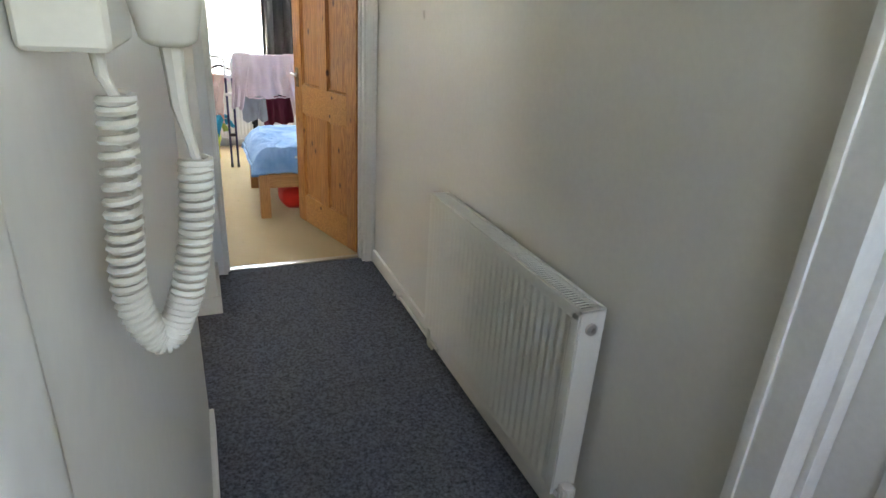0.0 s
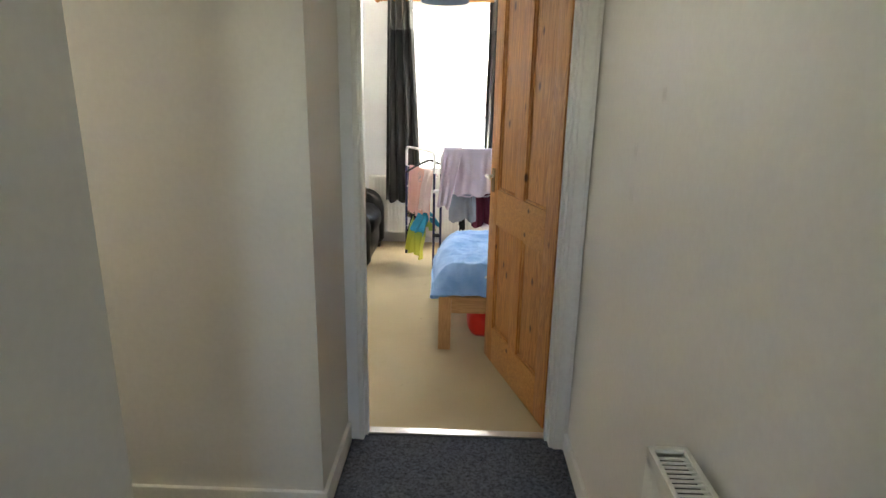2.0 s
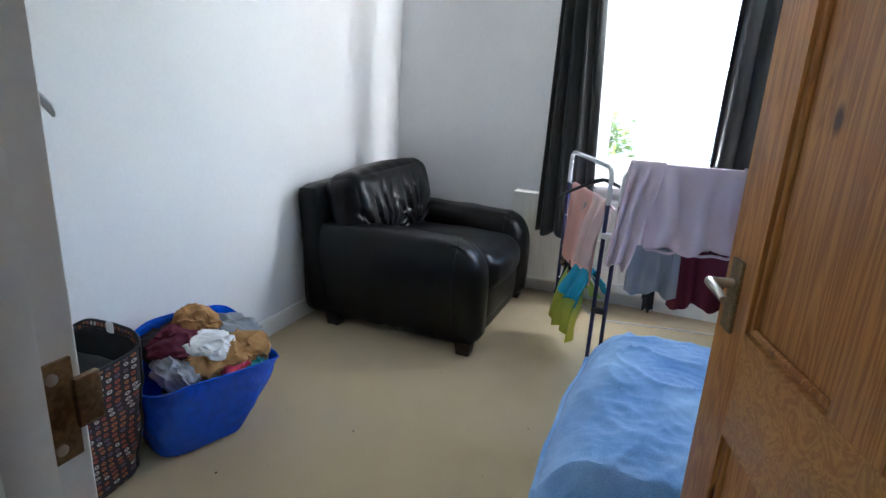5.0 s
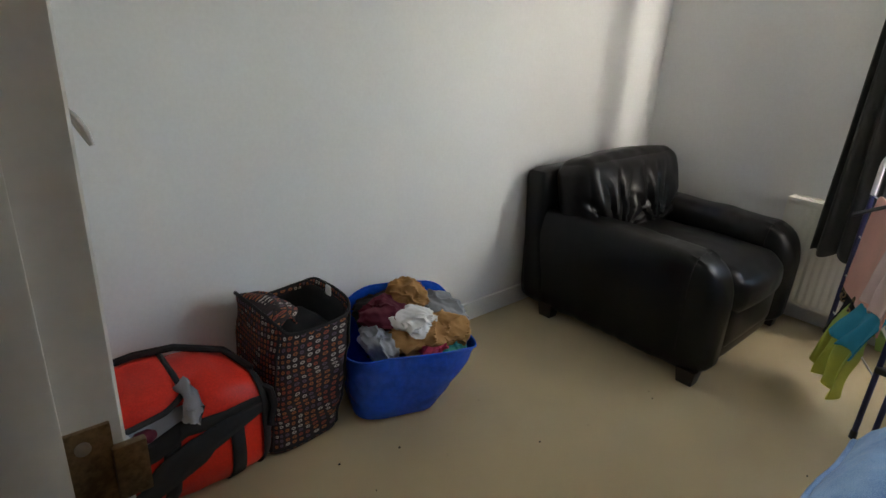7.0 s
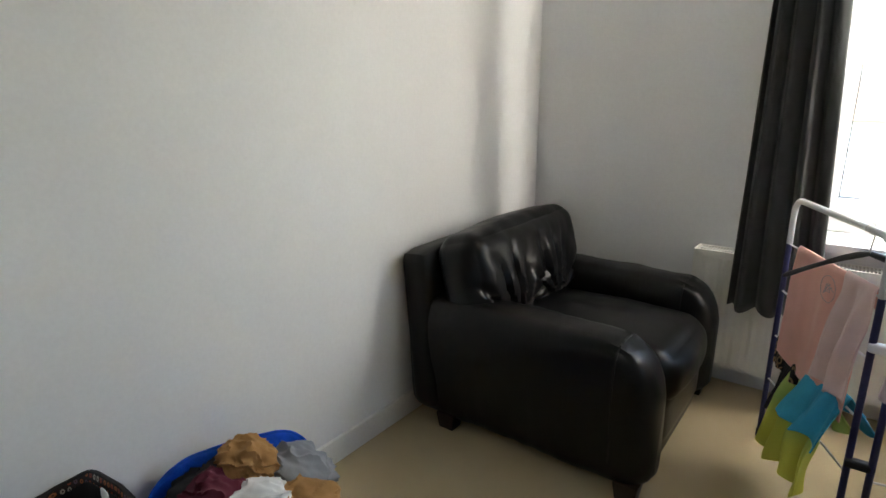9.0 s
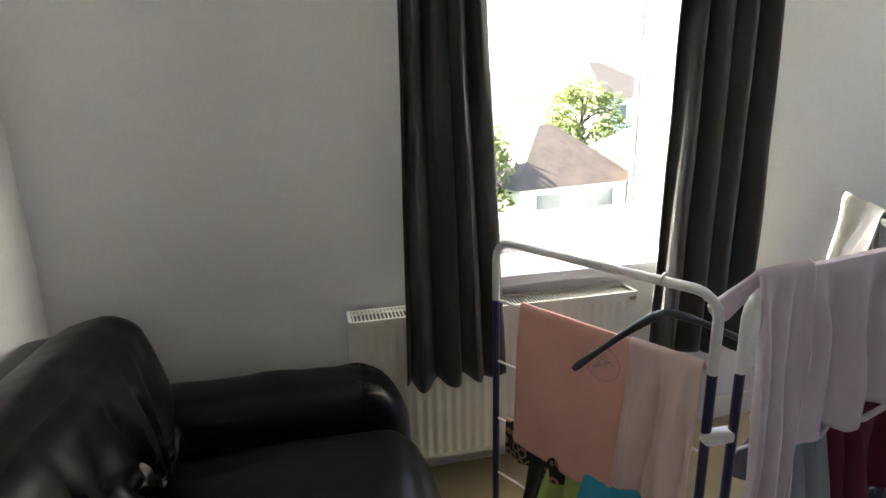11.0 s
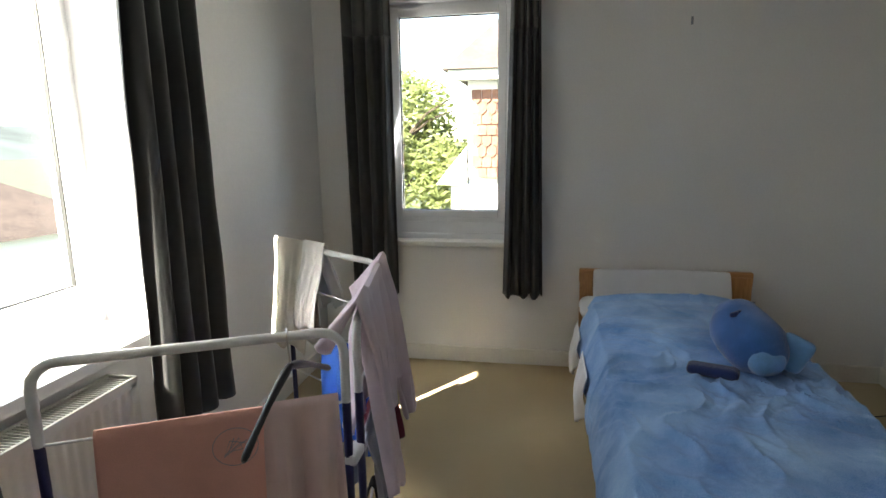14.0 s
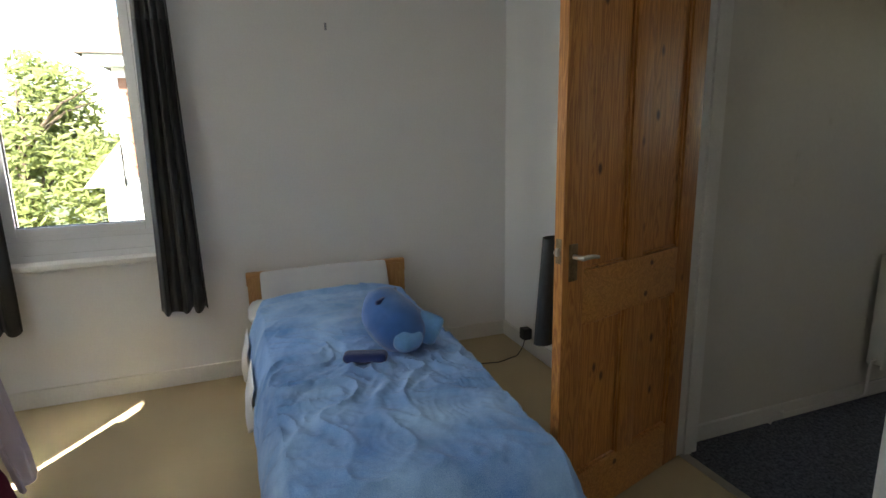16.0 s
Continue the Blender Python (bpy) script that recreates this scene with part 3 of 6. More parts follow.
# ---- radiators ----
def radiator(length, z0, z1, depth, m, label):
    """Panel radiator; u along the wall, v from the front (0) back to the wall (depth)."""
    r = thing("radiator", m @ Vector((length / 2, depth, z0)), label, "radiator")
    d = depth - 0.03

    def pb(name, bm, mt=M_RAD, parent=r, lab=""):
        bm.transform(m)
        return part(name, bm, mt, parent, lab)

    # fluted front sheet
    prof, n = [], int((length - 0.07) / 0.0333)
    pitch = (length - 0.07) / n
    for i in range(n):
        u = 0.035 + i * pitch
        prof += [(u, 0.0), (u + 0.32 * pitch, 0.0), (u + 0.50 * pitch, 0.0042), (u + 0.82 * pitch, 0.0042)]
    prof.append((length - 0.035, 0.0))
    own = bmesh.new()
    rows = [(z0 + 0.02, 0), (z0 + 0.05, 1), (z1 - 0.06, 1), (z1 - 0.03, 0)]
    cols = [[own.verts.new((u, v * k, z)) for z, k in rows] for u, v in prof]
    for a, b in zip(cols, cols[1:]):
        for j in range(3):
            own.faces.new((a[j], b[j], b[j + 1], a[j + 1]))
    pb("front_panel", own)
    bm = box(0.004, length - 0.004, 0.0, 0.012, z0, z0 + 0.022, 0.004)
    box(0.004, length - 0.004, 0.0, 0.012, z1 - 0.032, z1 - 0.002, 0.004, bm=bm)
    box(0.004, 0.036, 0.0, 0.012, z0 + 0.01, z1 - 0.01, 0.004, bm=bm)
    box(length - 0.036, length - 0.004, 0.0, 0.012, z0 + 0.01, z1 - 0.01, 0.004, bm=bm)
    pb("panel_edge", bm)
    pb("back_panel", box(0.01, length - 0.01, d - 0.012, d, z0 + 0.005, z1 - 0.01, 0.003))
    pb("side_cover", box(0.0, 0.003, 0.003, d, z0 + 0.02, z1, 0.001))
    pb("side_cover", box(length - 0.003, length, 0.003, d, z0 + 0.02, z1, 0.001))
    # top grille
    bm = box(0, length, 0.0, 0.010, z1 - 0.006, z1 + 0.002, 0.002)
    box(0, length, d - 0.010, d, z1 - 0.006, z1 + 0.002, 0.002, bm=bm)
    box(0, 0.012, 0, d, z1 - 0.006, z1 + 0.002, 0.002, bm=bm)
    box(length - 0.012, length, 0, d, z1 - 0.006, z1 + 0.002, 0.002, bm=bm)
    grille = pb("top_grille", bm)
    k = int((length - 0.03) / 0.0125)
    bm = bmesh.new()
    for i in range(k):
        u = 0.016 + i * 0.0125
        box(u, u + 0.0038, 0.010, d - 0.010, z1 - 0.005, z1 - 0.001, 0, bm=bm)
    slats = pb("slats", bm, parent=grille)
    slats["kind"] = "stuff"
    # dark block added inside so the gaps between slats look shaded
    pb("gap_shade", box(0.014, length - 0.014, 0.014, d - 0.014, z0 + 0.06, z1 - 0.012, 0.0), M_GAP_SHADE, r, "dark inner block that shades the grille gaps")
    for u in (0.16, length - 0.2):
        pb("bracket", box(u, u + 0.03, d, depth, z0 + 0.1, z1 - 0.1, 0.002))
    return r, pb


MR = Matrix(((0, 1, 0, 0.735), (1, 0, 0, -2.235), (0, 0, 1, 0), (0, 0, 0, 1)))
rad, pb = radiator(1.0, 0.19, 0.765, 0.105, MR, "white fluted panel radiator on the hall wall")
pb("end_plug", lathe([(0.016, 0), (0.016, 0.008), (0.012, 0.010), (0.006, 0.010), (0.006, 0.014)], 20, (-0.0, 0.035, 0.715), Matrix.Rotation(radians(-90), 4, "Y")), M_METAL, rad, "metal bleed plug")
v = pb("valve", lathe([(0.012, 0), (0.012, 0.03), (0.018, 0.032), (0.021, 0.04), (0.021, 0.075), (0.016, 0.082)], 20, (-0.02, 0.035, 0.15)), M_WHITE, rad, "white ribbed valve cap")
for k in range(12):
    a = k * math.tau / 12
    pb("rib", box(-0.002, 0.002, 0.020, 0.0235, 0.04, 0.078, 0.0005, 1, m=Matrix.Translation((-0.02, 0.035, 0.15)) @ Matrix.Rotation(a, 4, "Z")), M_WHITE, v)
pb("pipe", tube([(-0.02, 0.035, 0.16), (-0.02, 0.035, 0.02), (-0.02, 0.037, 0.0)], 0.0075), M_WHITE, rad)
pb("valve_tail", tube([(1.0, 0.035, 0.235), (1.025, 0.035, 0.235), (1.03, 0.035, 0.20), (1.03, 0.04, 0.06), (1.03, 0.06, 0.03)], 0.0075), M_WHITE, rad)
pipe = thing("heating_pipe", (XR - 0.03, -0.7, 0.02), "white painted heating pipe along the hall skirting", "pipe")
part("pipe", tube([(XR - 0.028, -1.22, 0.03), (XR - 0.028, -0.62, 0.03), (XR - 0.028, -0.60, 0.0)], 0.0075), M_WHITE, pipe)
part("clip", box(XR - 0.04, XR - 0.016, -0.70, -0.67, 0.018, 0.045, 0.004), M_WHITE, pipe)

MN = Matrix(((1, 0, 0, -0.485), (0, 1, 0, 3.105), (0, 0, 1, 0), (0, 0, 0, 1)))
rad, pb = radiator(1.01, 0.115, 0.655, 0.135, MN, "white fluted panel radiator under the large window")
pb("valve", lathe([(0.012, 0), (0.012, 0.03), (0.019, 0.032), (0.019, 0.08), (0.014, 0.088)], 20, (-0.03, 0.05, 0.10)), M_WHITE, rad)
pb("pipe", tube([(-0.03, 0.05, 0.11), (-0.03, 0.05, 0.0)], 0.0075), M_WHITE, rad)


# ---- curtains ----
def curtain(name_axis, a0t, a1t, a0b, a1b, plane, z0, z1, band, folds, label, seed=0, amp=0.032):
    mid = ((a0b + a1b) / 2, plane, z0) if name_axis == "y" else (plane, (a0b + a1b) / 2, z0)
    c = thing("curtain", mid, label, "curtain", "bedroom curtains")

    def fn_for(za, zb):
        def fn(u, v):
            z = za + (zb - za) * v
            k = (z - z0) / (z1 - z0)
            lo, hi = a0b + (a0t - a0b) * k, a1b + (a1t - a1b) * k
            w = u * folds
            n1 = 1.6 * noise.noise(Vector((u * folds * 0.7, seed * 3.1, 0.5 * k)))
            n2 = noise.noise(Vector((u * folds * 0.9, seed * 5.7, 0.3 * k + 9)))
            q = math.sin(w * math.tau + 1.6 * n1)
            depth = amp * (0.75 + 0.35 * (1 - k)) * (0.85 + 1.3 * n2)
            uu = min(1, max(0, u + 0.02 * math.sin(w * math.tau + 1.0 + n2)))
            a = lo + (hi - lo) * uu
            p = plane + depth * q + 0.012 * noise.noise(Vector((u * 6, z * 2.5, seed)))
            zz = z + 0.012 * math.sin(w * 5 + seed) * max(0, 1 - k * 12)
            return Vector((a, p, zz)) if name_axis == "y" else Vector((p, a, zz))
        return fn

    body = part("cloth", sheet(folds * 16, 36, fn_for(z0, band)), M_CURTAIN, c)
    solidify(body, 0.003, 0)
    top = part("band", sheet(folds * 16, 8, fn_for(band, z1)), M_BAND, c, "paler grey top band")
    solidify(top, 0.003, 0)
    n = folds
    for i in range(n):
        a = a0t + (a1t - a0t) * (i + 0.5) / n
        ctr = Vector((a, plane, z1 - 0.03)) if name_axis == "y" else Vector((plane, a, z1 - 0.03))
        pts = [ctr + (Vector((0, math.cos(k * math.tau / 14), math.sin(k * math.tau / 14))) if name_axis == "y" else Vector((math.cos(k * math.tau / 14), 0, math.sin(k * math.tau / 14)))) * 0.022 for k in range(14)]
        part("eyelet", tube(pts, 0.004, 6, close=True), M_METAL, c)
    return c


curtain("y", -0.29, -0.075, -0.32, 0.018, 3.062, 0.43, 2.22, 1.945, 4, "charcoal grey curtain with a paler top band, drawn open", 1)
curtain("y", 0.588, 0.945, 0.577, 0.955, 3.08, 0.405, 2.22, 1.945, 4, "charcoal curtain catching sun along its inner edge", 5)
curtain("x", 2.735, 3.01, 2.725, 3.01, 2.30, 0.445, 2.22, 1.945, 4, "charcoal curtain hanging in the corner, drawn open", 9)
curtain("x", 1.905, 2.06, 1.865, 2.10, 2.30, 0.455, 2.22, 1.945, 4, "charcoal curtain beside the bed, drawn open", 13)


def curtain_pole(a, b, outward, label):
    p = thing("curtain_pole", (Vector(a) + Vector(b)) / 2, label, "curtain pole", "curtain poles")
    a, b = Vector(a), Vector(b)
    part("pole", tube([a, b], 0.014, 16), M_PINE_X if abs(a.x - b.x) > 0.1 else M_BEDPINE_Y, p)
    d = (b - a).normalized()
    rot = d.to_track_quat("Z", "Y").to_matrix().to_4x4()
    for q, s in ((a, -1), (b, 1)):
        mm = rot if s > 0 else rot @ Matrix.Rotation(math.pi, 4, "X")
        part("finial", lathe([(0.014, 0), (0.019, 0.006), (0.014, 0.014), (0.024, 0.028), (0.028, 0.042), (0.022, 0.056), (0.008, 0.064)], 16, q, mm), M_PINE, p)
    for k in (0.08, 0.92):
        q = a.lerp(b, k)
        part("bracket", tube([q, q + Vector(outward)], 0.009, 8), M_PINE, p)


curtain_pole((-0.34, 3.08, 2.19), (1.08, 3.08, 2.19), (0, 0.163, 0), "turned pine curtain pole over the large window")
curtain_pole((2.30, 1.82, 2.19), (2.30, 3.06, 2.19), (0.105, 0, 0), "turned pine curtain pole over the narrow window")


# ---- armchair ----
def armchair():
    c = thing("armchair", (-0.86, 2.55, 0), "black leather armchair with puffy arms and creased cushions", "armchair")
    y0, y1 = 2.085, 3.09
    yc = (y0 + y1) / 2
    part("base", puff((-0.86, yc, 0.15), (0.90, 0.80, 0.22), 0.04, 0.0, 12), M_LEATHER, c)
    part("skirt_rail", puff((-0.385, yc, 0.085), (0.05, 0.56, 0.07), 0.02, 0.0, 6), M_LEATHER, c)

    def arm(ya, yb, s):
        # swept from the back forward, rolling over at the front
        def fn(u, v):
            L = 1.005
            w = yb - ya
            a = v * math.tau
            e = 0.5
            cy, cz = math.cos(a), math.sin(a)
            sy = math.copysign(abs(cy) ** e, cy)
            sz = math.copysign(abs(cz) ** e, cz)
            x = -1.335 + L * u
            hi = 0.572 - 0.02 * u - (0.10 * max(0, (u - 0.80) / 0.20) ** 2.4)
            lo = 0.035
            k = 1.0
            if u > 0.91:
                k = math.sqrt(max(0.0, 1 - ((u - 0.91) / 0.09) ** 2 * 0.9))
            if u < 0.06:
                k = 0.75 + 0.25 * math.sqrt(max(0, 1 - ((0.06 - u) / 0.06) ** 2))
            swell = 1.0 + 0.10 * max(0, sz) if sz > 0 else 0.94
            y = (ya + yb) / 2 + sy * w / 2 * k * swell
            z = (hi + lo) / 2 + sz * (hi - lo) / 2 * (1 if k == 1 else 0.6 + 0.4 * k)
            p = Vector((x, y, z))
            f = noise.noise(p * 5 + Vector((s, 0, 0))) * 0.007
            g = math.exp(-((u - 0.87) / 0.035) ** 2) * max(0, sz + 0.25)
            f += g * 0.004 * math.sin(p.y * 190 + 2 * noise.noise(p * 14)) + 0.0025 * noise.noise(Vector((p.x * 26, p.y * 12, p.z * 9)))
            return p + Vector((0.4 * f, sy * f, sz * f))
        bm = sheet(64, 56, fn)
        bmesh.ops.remove_doubles(bm, verts=bm.verts, dist=0.0006)
        bmesh.ops.holes_fill(bm, edges=[e for e in bm.edges if e.is_boundary], sides=0)
        a = part("arm", bm, M_LEATHER, c)
        pts = [fn(0.865, k / 28 * 0.62 - 0.06) + Vector((0.0, 0, 0.001)) for k in range(29)]
        part("seam", tube(pts, 0.003, 6), M_LEATHER, a)

    arm(y0, y0 + 0.225, 3)
    arm(y1 - 0.225, y1, 8)

    def crease(bm, amt):
        # folds fanning in from the lower corners and one deep fold down the middle
        for v in bm.verts:
            q = Vector((v.co.y - yc, v.co.z - 0.60))
            near = 0.0
            for cy, k in ((-0.24, 1.0), (0.10, 0.9)):
                d = q - Vector((cy + 0.03, -0.16))
                ang = math.atan2(d.y, d.x)
                r = d.length
                wave = math.sin(ang * 13 + 3 * noise.noise(Vector((r * 6, ang * 2, k))))
                near += k * max(0, wave) ** 2 * math.exp(-((r - 0.13) / 0.12) ** 2)
            if v.co.x > -1.10:
                v.co.x -= amt * near
                v.co.x -= 0.018 * math.exp(-(q.x - 0.02) ** 2 / 0.0006) * max(0, 1 - abs(q.y) / 0.22)
                v.co.x += 0.006 * noise.noise(Vector((q.x * 11, q.y * 7, 2)))
        return bm

    tilt = Matrix.Rotation(radians(-15), 4, "Y")
    part("back_frame", puff((-1.262, yc - 0.012, 0.41), (0.14, 1.0, 0.67), 0.045, 0.006, 14, m=Matrix.Rotation(radians(-5), 4, "Y")), M_LEATHER, c)
    bm = puff((-1.10, yc - 0.005, 0.60), (0.22, 0.87, 0.41), 0.075, 0.03, 60, 0.004, 3, m=tilt)
    part("back_cushion", crease(bm, 0.046), M_LEATHER, c, "creased leather back cushion")
    seat = puff((-0.70, yc, 0.345), (0.72, 0.56, 0.22), 0.09, 0.03, 30, 0.004, 5)
    part("seat_cushion", seat, M_LEATHER, c)
    part("front_panel", puff((-0.395, yc, 0.20), (0.09, 0.56, 0.20), 0.03, 0.006, 8), M_LEATHER, c)
    for x in (-1.19, -0.445):
        for y in (y0 + 0.012, y1 - 0.10):
            bm = box(x, x + 0.085, y, y + 0.075, 0.0, 0.07, 0.006)
            for v in bm.verts:
                if v.co.z < 0.03:
                    v.co.x = x + 0.0425 + (v.co.x - x - 0.0425) * 0.8
                    v.co.y = y + 0.0375 + (v.co.y - y - 0.0375) * 0.8
            part("foot", bm, M_DARKWOOD, c, "dark wooden foot")


armchair()


# ---- bed ----
BX0, BX1, BY0, BY1 = 0.272, 2.36, 0.785, 1.625
bed = thing("bed", (1.3, 1.2, 0), "single pine bed frame with a slatted headboard", "bed")
for y in (BY0, BY1 - 0.07):
    part("leg", box(BX0, BX0 + 0.07, y, y + 0.07, 0, 0.315, 0.004), M_BEDPINE, bed)
    part("headboard_post", box(BX1 - 0.045, BX1, y + (0 if y > 1 else -0.05), y + 0.07 + (0.03 if y > 1 else 0), 0, 0.60, 0.006), M_BEDPINE, bed)
part("foot_rail", box(BX0 + 0.012, BX0 + 0.045, BY0 + 0.07, BY1 - 0.07, 0.225, 0.31, 0.004), M_BEDPINE_Y, bed)
part("side_rail", box(BX0 + 0.07, BX1 - 0.045, BY0 + 0.02, BY0 + 0.05, 0.215, 0.31, 0.004), M_BEDPINE_X, bed)
part("side_rail", box(BX0 + 0.07, BX1 - 0.045, BY1 - 0.05, BY1 - 0.02, 0.215, 0.31, 0.004), M_BEDPINE_X, bed)
part("headboard_rail", box(BX1 - 0.04, BX1 - 0.005, BY0 - 0.055, BY1 + 0.035, 0.545, 0.625, 0.012, 3), M_BEDPINE_Y, bed)
part("headboard_rail", box(BX1 - 0.038, BX1 - 0.012, BY0, BY1, 0.40, 0.46, 0.005), M_BEDPINE_Y, bed)
for k in range(7):
    y = BY0 + 0.10 + k * 0.105
    part("headboard_slat", box(BX1 - 0.034, BX1 - 0.016, y, y + 0.04, 0.45, 0.55, 0.003), M_BEDPINE, bed)
for k in range(14):
    x = BX0 + 0.10 + k * 0.145
    part("slat", box(x, x + 0.07, BY0 + 0.05, BY1 - 0.05, 0.285, 0.303, 0.002), M_BEDPINE_Y, bed)
mattress = tagged(ob_from("mattress", puff((1.325, 1.205, 0.378), (1.95, 0.78, 0.145), 0.04, 0.004, 10), M_LINEN), "white single mattress on the pine bed", "mattress")


def duvet_height(x, y):
    n1 = noise.noise(Vector((x * 2.4, y * 2.4, 1.7)))
    n2 = noise.noise(Vector((x * 5.0, y * 5.0, 8.7)))
    fold = 0.0
    # gathered creases across the middle and the foot end, calmer towards the pillow
    busy = 0.35 + 0.65 * math.exp(-((x - 0.95) / 0.45) ** 2)
    for k, (sx, sy, amp) in enumerate(((4.0, 7.0, 0.018), (10.0, 7.0, 0.009), (22, 14, 0.004))):
        f = 1 - abs(noise.noise(Vector((x * sx + 2 * n1 + k * 9, y * sy - 2 * n2, 4.4 + k)))) * 2.6
        fold += amp * busy * max(0, f) ** 1.5
    # fine gathers that wander with the large folds
    g = 1 - abs(noise.noise(Vector((x * 9 + 5 * n1, y * 26 + 6 * n2, 2.2)))) * 2.4
    c = 1 - abs(noise.noise(Vector((x * 30 + 4 * n2, y * 11 - 5 * n1, 6.1)))) * 2.4
    fold += 0.004 * busy * max(0, g) ** 2 + 0.002 * max(0, c) ** 2
    return 0.022 * n1 + 0.008 * n2 + fold


def duvet_fn(u, v):
    # u from the foot to the pillow, v across, with the rims falling over the sides
    x = 0.235 + 1.89 * u
    half = 0.545 + 0.02 * noise.noise(Vector((x * 2, 3, 0)))
    s = (v - 0.5) * 2 * half
    flat = 0.435
    k = math.copysign(1, s)
    over = max(0, abs(s) - flat + 0.05)
    y = 1.215 + 0.03 * (1 - u) + k * (min(abs(s), flat - 0.05) + 0.085 * math.tanh(over * 9))
    crown = 0.06 * (1 - (s / half) ** 2) * (0.45 + 1.0 * u)
    z = 0.468 + crown + duvet_height(x, s) - over * 1.05 + 0.010 * math.tanh(over * 9) * math.sin(x * 17 + 4 * noise.noise(Vector((x * 4, k, 0))))
    f = max(0, 0.36 - x)
    z -= 7.0 * f * f
    low = 0.325 if x < 0.5 else 0.325 - 0.09 * min(1, (x - 0.5) / 0.5)
    if z < low + 0.03:
        z = low + 0.03 * math.exp((z - low - 0.03) / 0.03)
    if u > 0.93:
        z += 0.03 * math.sin((u - 0.93) / 0.07 * math.pi) - 0.025 * (u - 0.93) / 0.07
    y += 0.015 * noise.noise(Vector((x * 5, s * 2, 7)))
    return Vector((x + 0.015 * noise.noise(Vector((s * 5, x * 3, 2))), y, z))


duvet = thing("duvet", (1.1, 1.2, 0.47), "rumpled blue tie-dye cotton duvet covering the bed", "duvet")
solidify(part("cover", sheet(250, 160, duvet_fn), M_DUVET, duvet), 0.02)
part("foot_hem", tube([duvet_fn(0.0, k / 60) + Vector((-0.002, 0, -0.010)) for k in range(61)], 0.011, 8), M_DUVET, duvet)
# white valance of the sheet showing below the duvet
for x0, w, z0 in ((1.30, 0.30, 0.13), (1.78, 0.26, 0.15)):
    def fr(u, v, x0=x0, w=w, z0=z0):
        return Vector((x0 + w * u, 1.682 + 0.012 * math.sin(u * 13 + 3 * x0) * (1 - v) + 0.03 * math.sin(u * math.pi) * (1 - v) + 0.02 * math.sin(v * math.pi), z0 + 0.10 * (2 * abs(u - 0.55)) ** 2 + 0.012 * noise.noise(Vector((u * 5, x0, 1))) + (0.40 - z0 - 0.10 * (2 * abs(u - 0.55)) ** 2) * v))
    sh = tagged(ob_from("bed_sheet", sheet(40, 14, fr), M_LINEN), "white cotton sheet corner hanging below the duvet", "bed sheet")
    solidify(sh, 0.004)
pil = puff((2.235, 1.225, 0.505), (0.28, 0.72, 0.05), 0.014, 0.004, 30, 0.004, 4, m=Matrix.Rotation(radians(-68), 4, "Y"))
tagged(ob_from("pillow", pil, M_LINEN), "white pillow propped against the pine headboard", "pillow")
pil = puff((2.12, 1.28, 0.455), (0.34, 0.74, 0.055), 0.035, 0.02, 20, 0.008, 9)
tagged(ob_from("pillow", pil, M_LINEN), "flat white pillow lying under the duvet edge", "pillow")

# plain blue plush cushion lying on the duvet
pl = thing("plush_cushion", (1.235, 1.115, 0.53), "round blue plush cushion with small flaps", "plush toy")
px, py = 1.235, 1.115
mm = Matrix.Rotation(radians(22), 4, "Z")
bm = puff((0, 0, 0), (0.31, 0.215, 0.20), 0.098, 0.012, 22, 0.004, 2)
for v in bm.verts:
    v.co.y *= 1 - 0.35 * max(0, v.co.x) / 0.17
bm.transform(Matrix.Translation((px, py, 0.632)) @ mm @ Matrix.Rotation(radians(-20), 4, "Y"))
part("body", bm, M_PLUSH, pl)
part("snout", puff((px - 0.125, py - 0.03, 0.585), (0.09, 0.13, 0.10), 0.045, 0.004, 8, 0.003, 6, m=mm), M_PLUSHPALE, pl, "paler blue rounded end")
part("flap", puff((px - 0.085, py - 0.125, 0.605), (0.045, 0.11, 0.13), 0.024, 0.0, 8, 0.003, 3, m=Matrix.Rotation(radians(-20), 4, "Z") @ Matrix.Rotation(radians(25), 4, "X")), M_PLUSHPALE, pl, "pale blue flap")
part("flap", puff((px - 0.14, py + 0.15, 0.545), (0.07, 0.17, 0.04), 0.019, 0.0, 8, 0.003, 5, m=Matrix.Rotation(radians(-20), 4, "Z")), M_PLUSHDARK, pl, "navy flap")
for k in range(6):
    part("tuft", puff((px - 0.02 + 0.010 * k, py + 0.04 - 0.012 * k, 0.724 + 0.003 * k), (0.085, 0.015, 0.020), 0.006, 0, 3, m=Matrix.Rotation(radians(-55 + 6 * k), 4, "Z")), M_PLUSHDARK, pl)

# things under the bed
ub = thing("storage_bag", (1.0, 1.15, 0), "red fabric bag pushed under the bed", "bag")
part("body", puff((0.66, 1.12, 0.075), (0.42, 0.34, 0.15), 0.05, 0.01, 10, 0.008, 6), M_RED, ub)


# ---- clothes airer: three hinged panels ----
AIR = [Vector((-0.10, 2.81, 0)), Vector((0.17, 2.29, 0)), Vector((0.225, 2.28, 0)), Vector((0.80, 2.385, 0)), Vector((0.835, 2.41, 0)), Vector((1.14, 2.88, 0))]
TOP = 0.965
airer = thing("clothes_airer", (0.45, 2.5, 0), "three-panel folding airer of white and navy tube", "clothes airer")


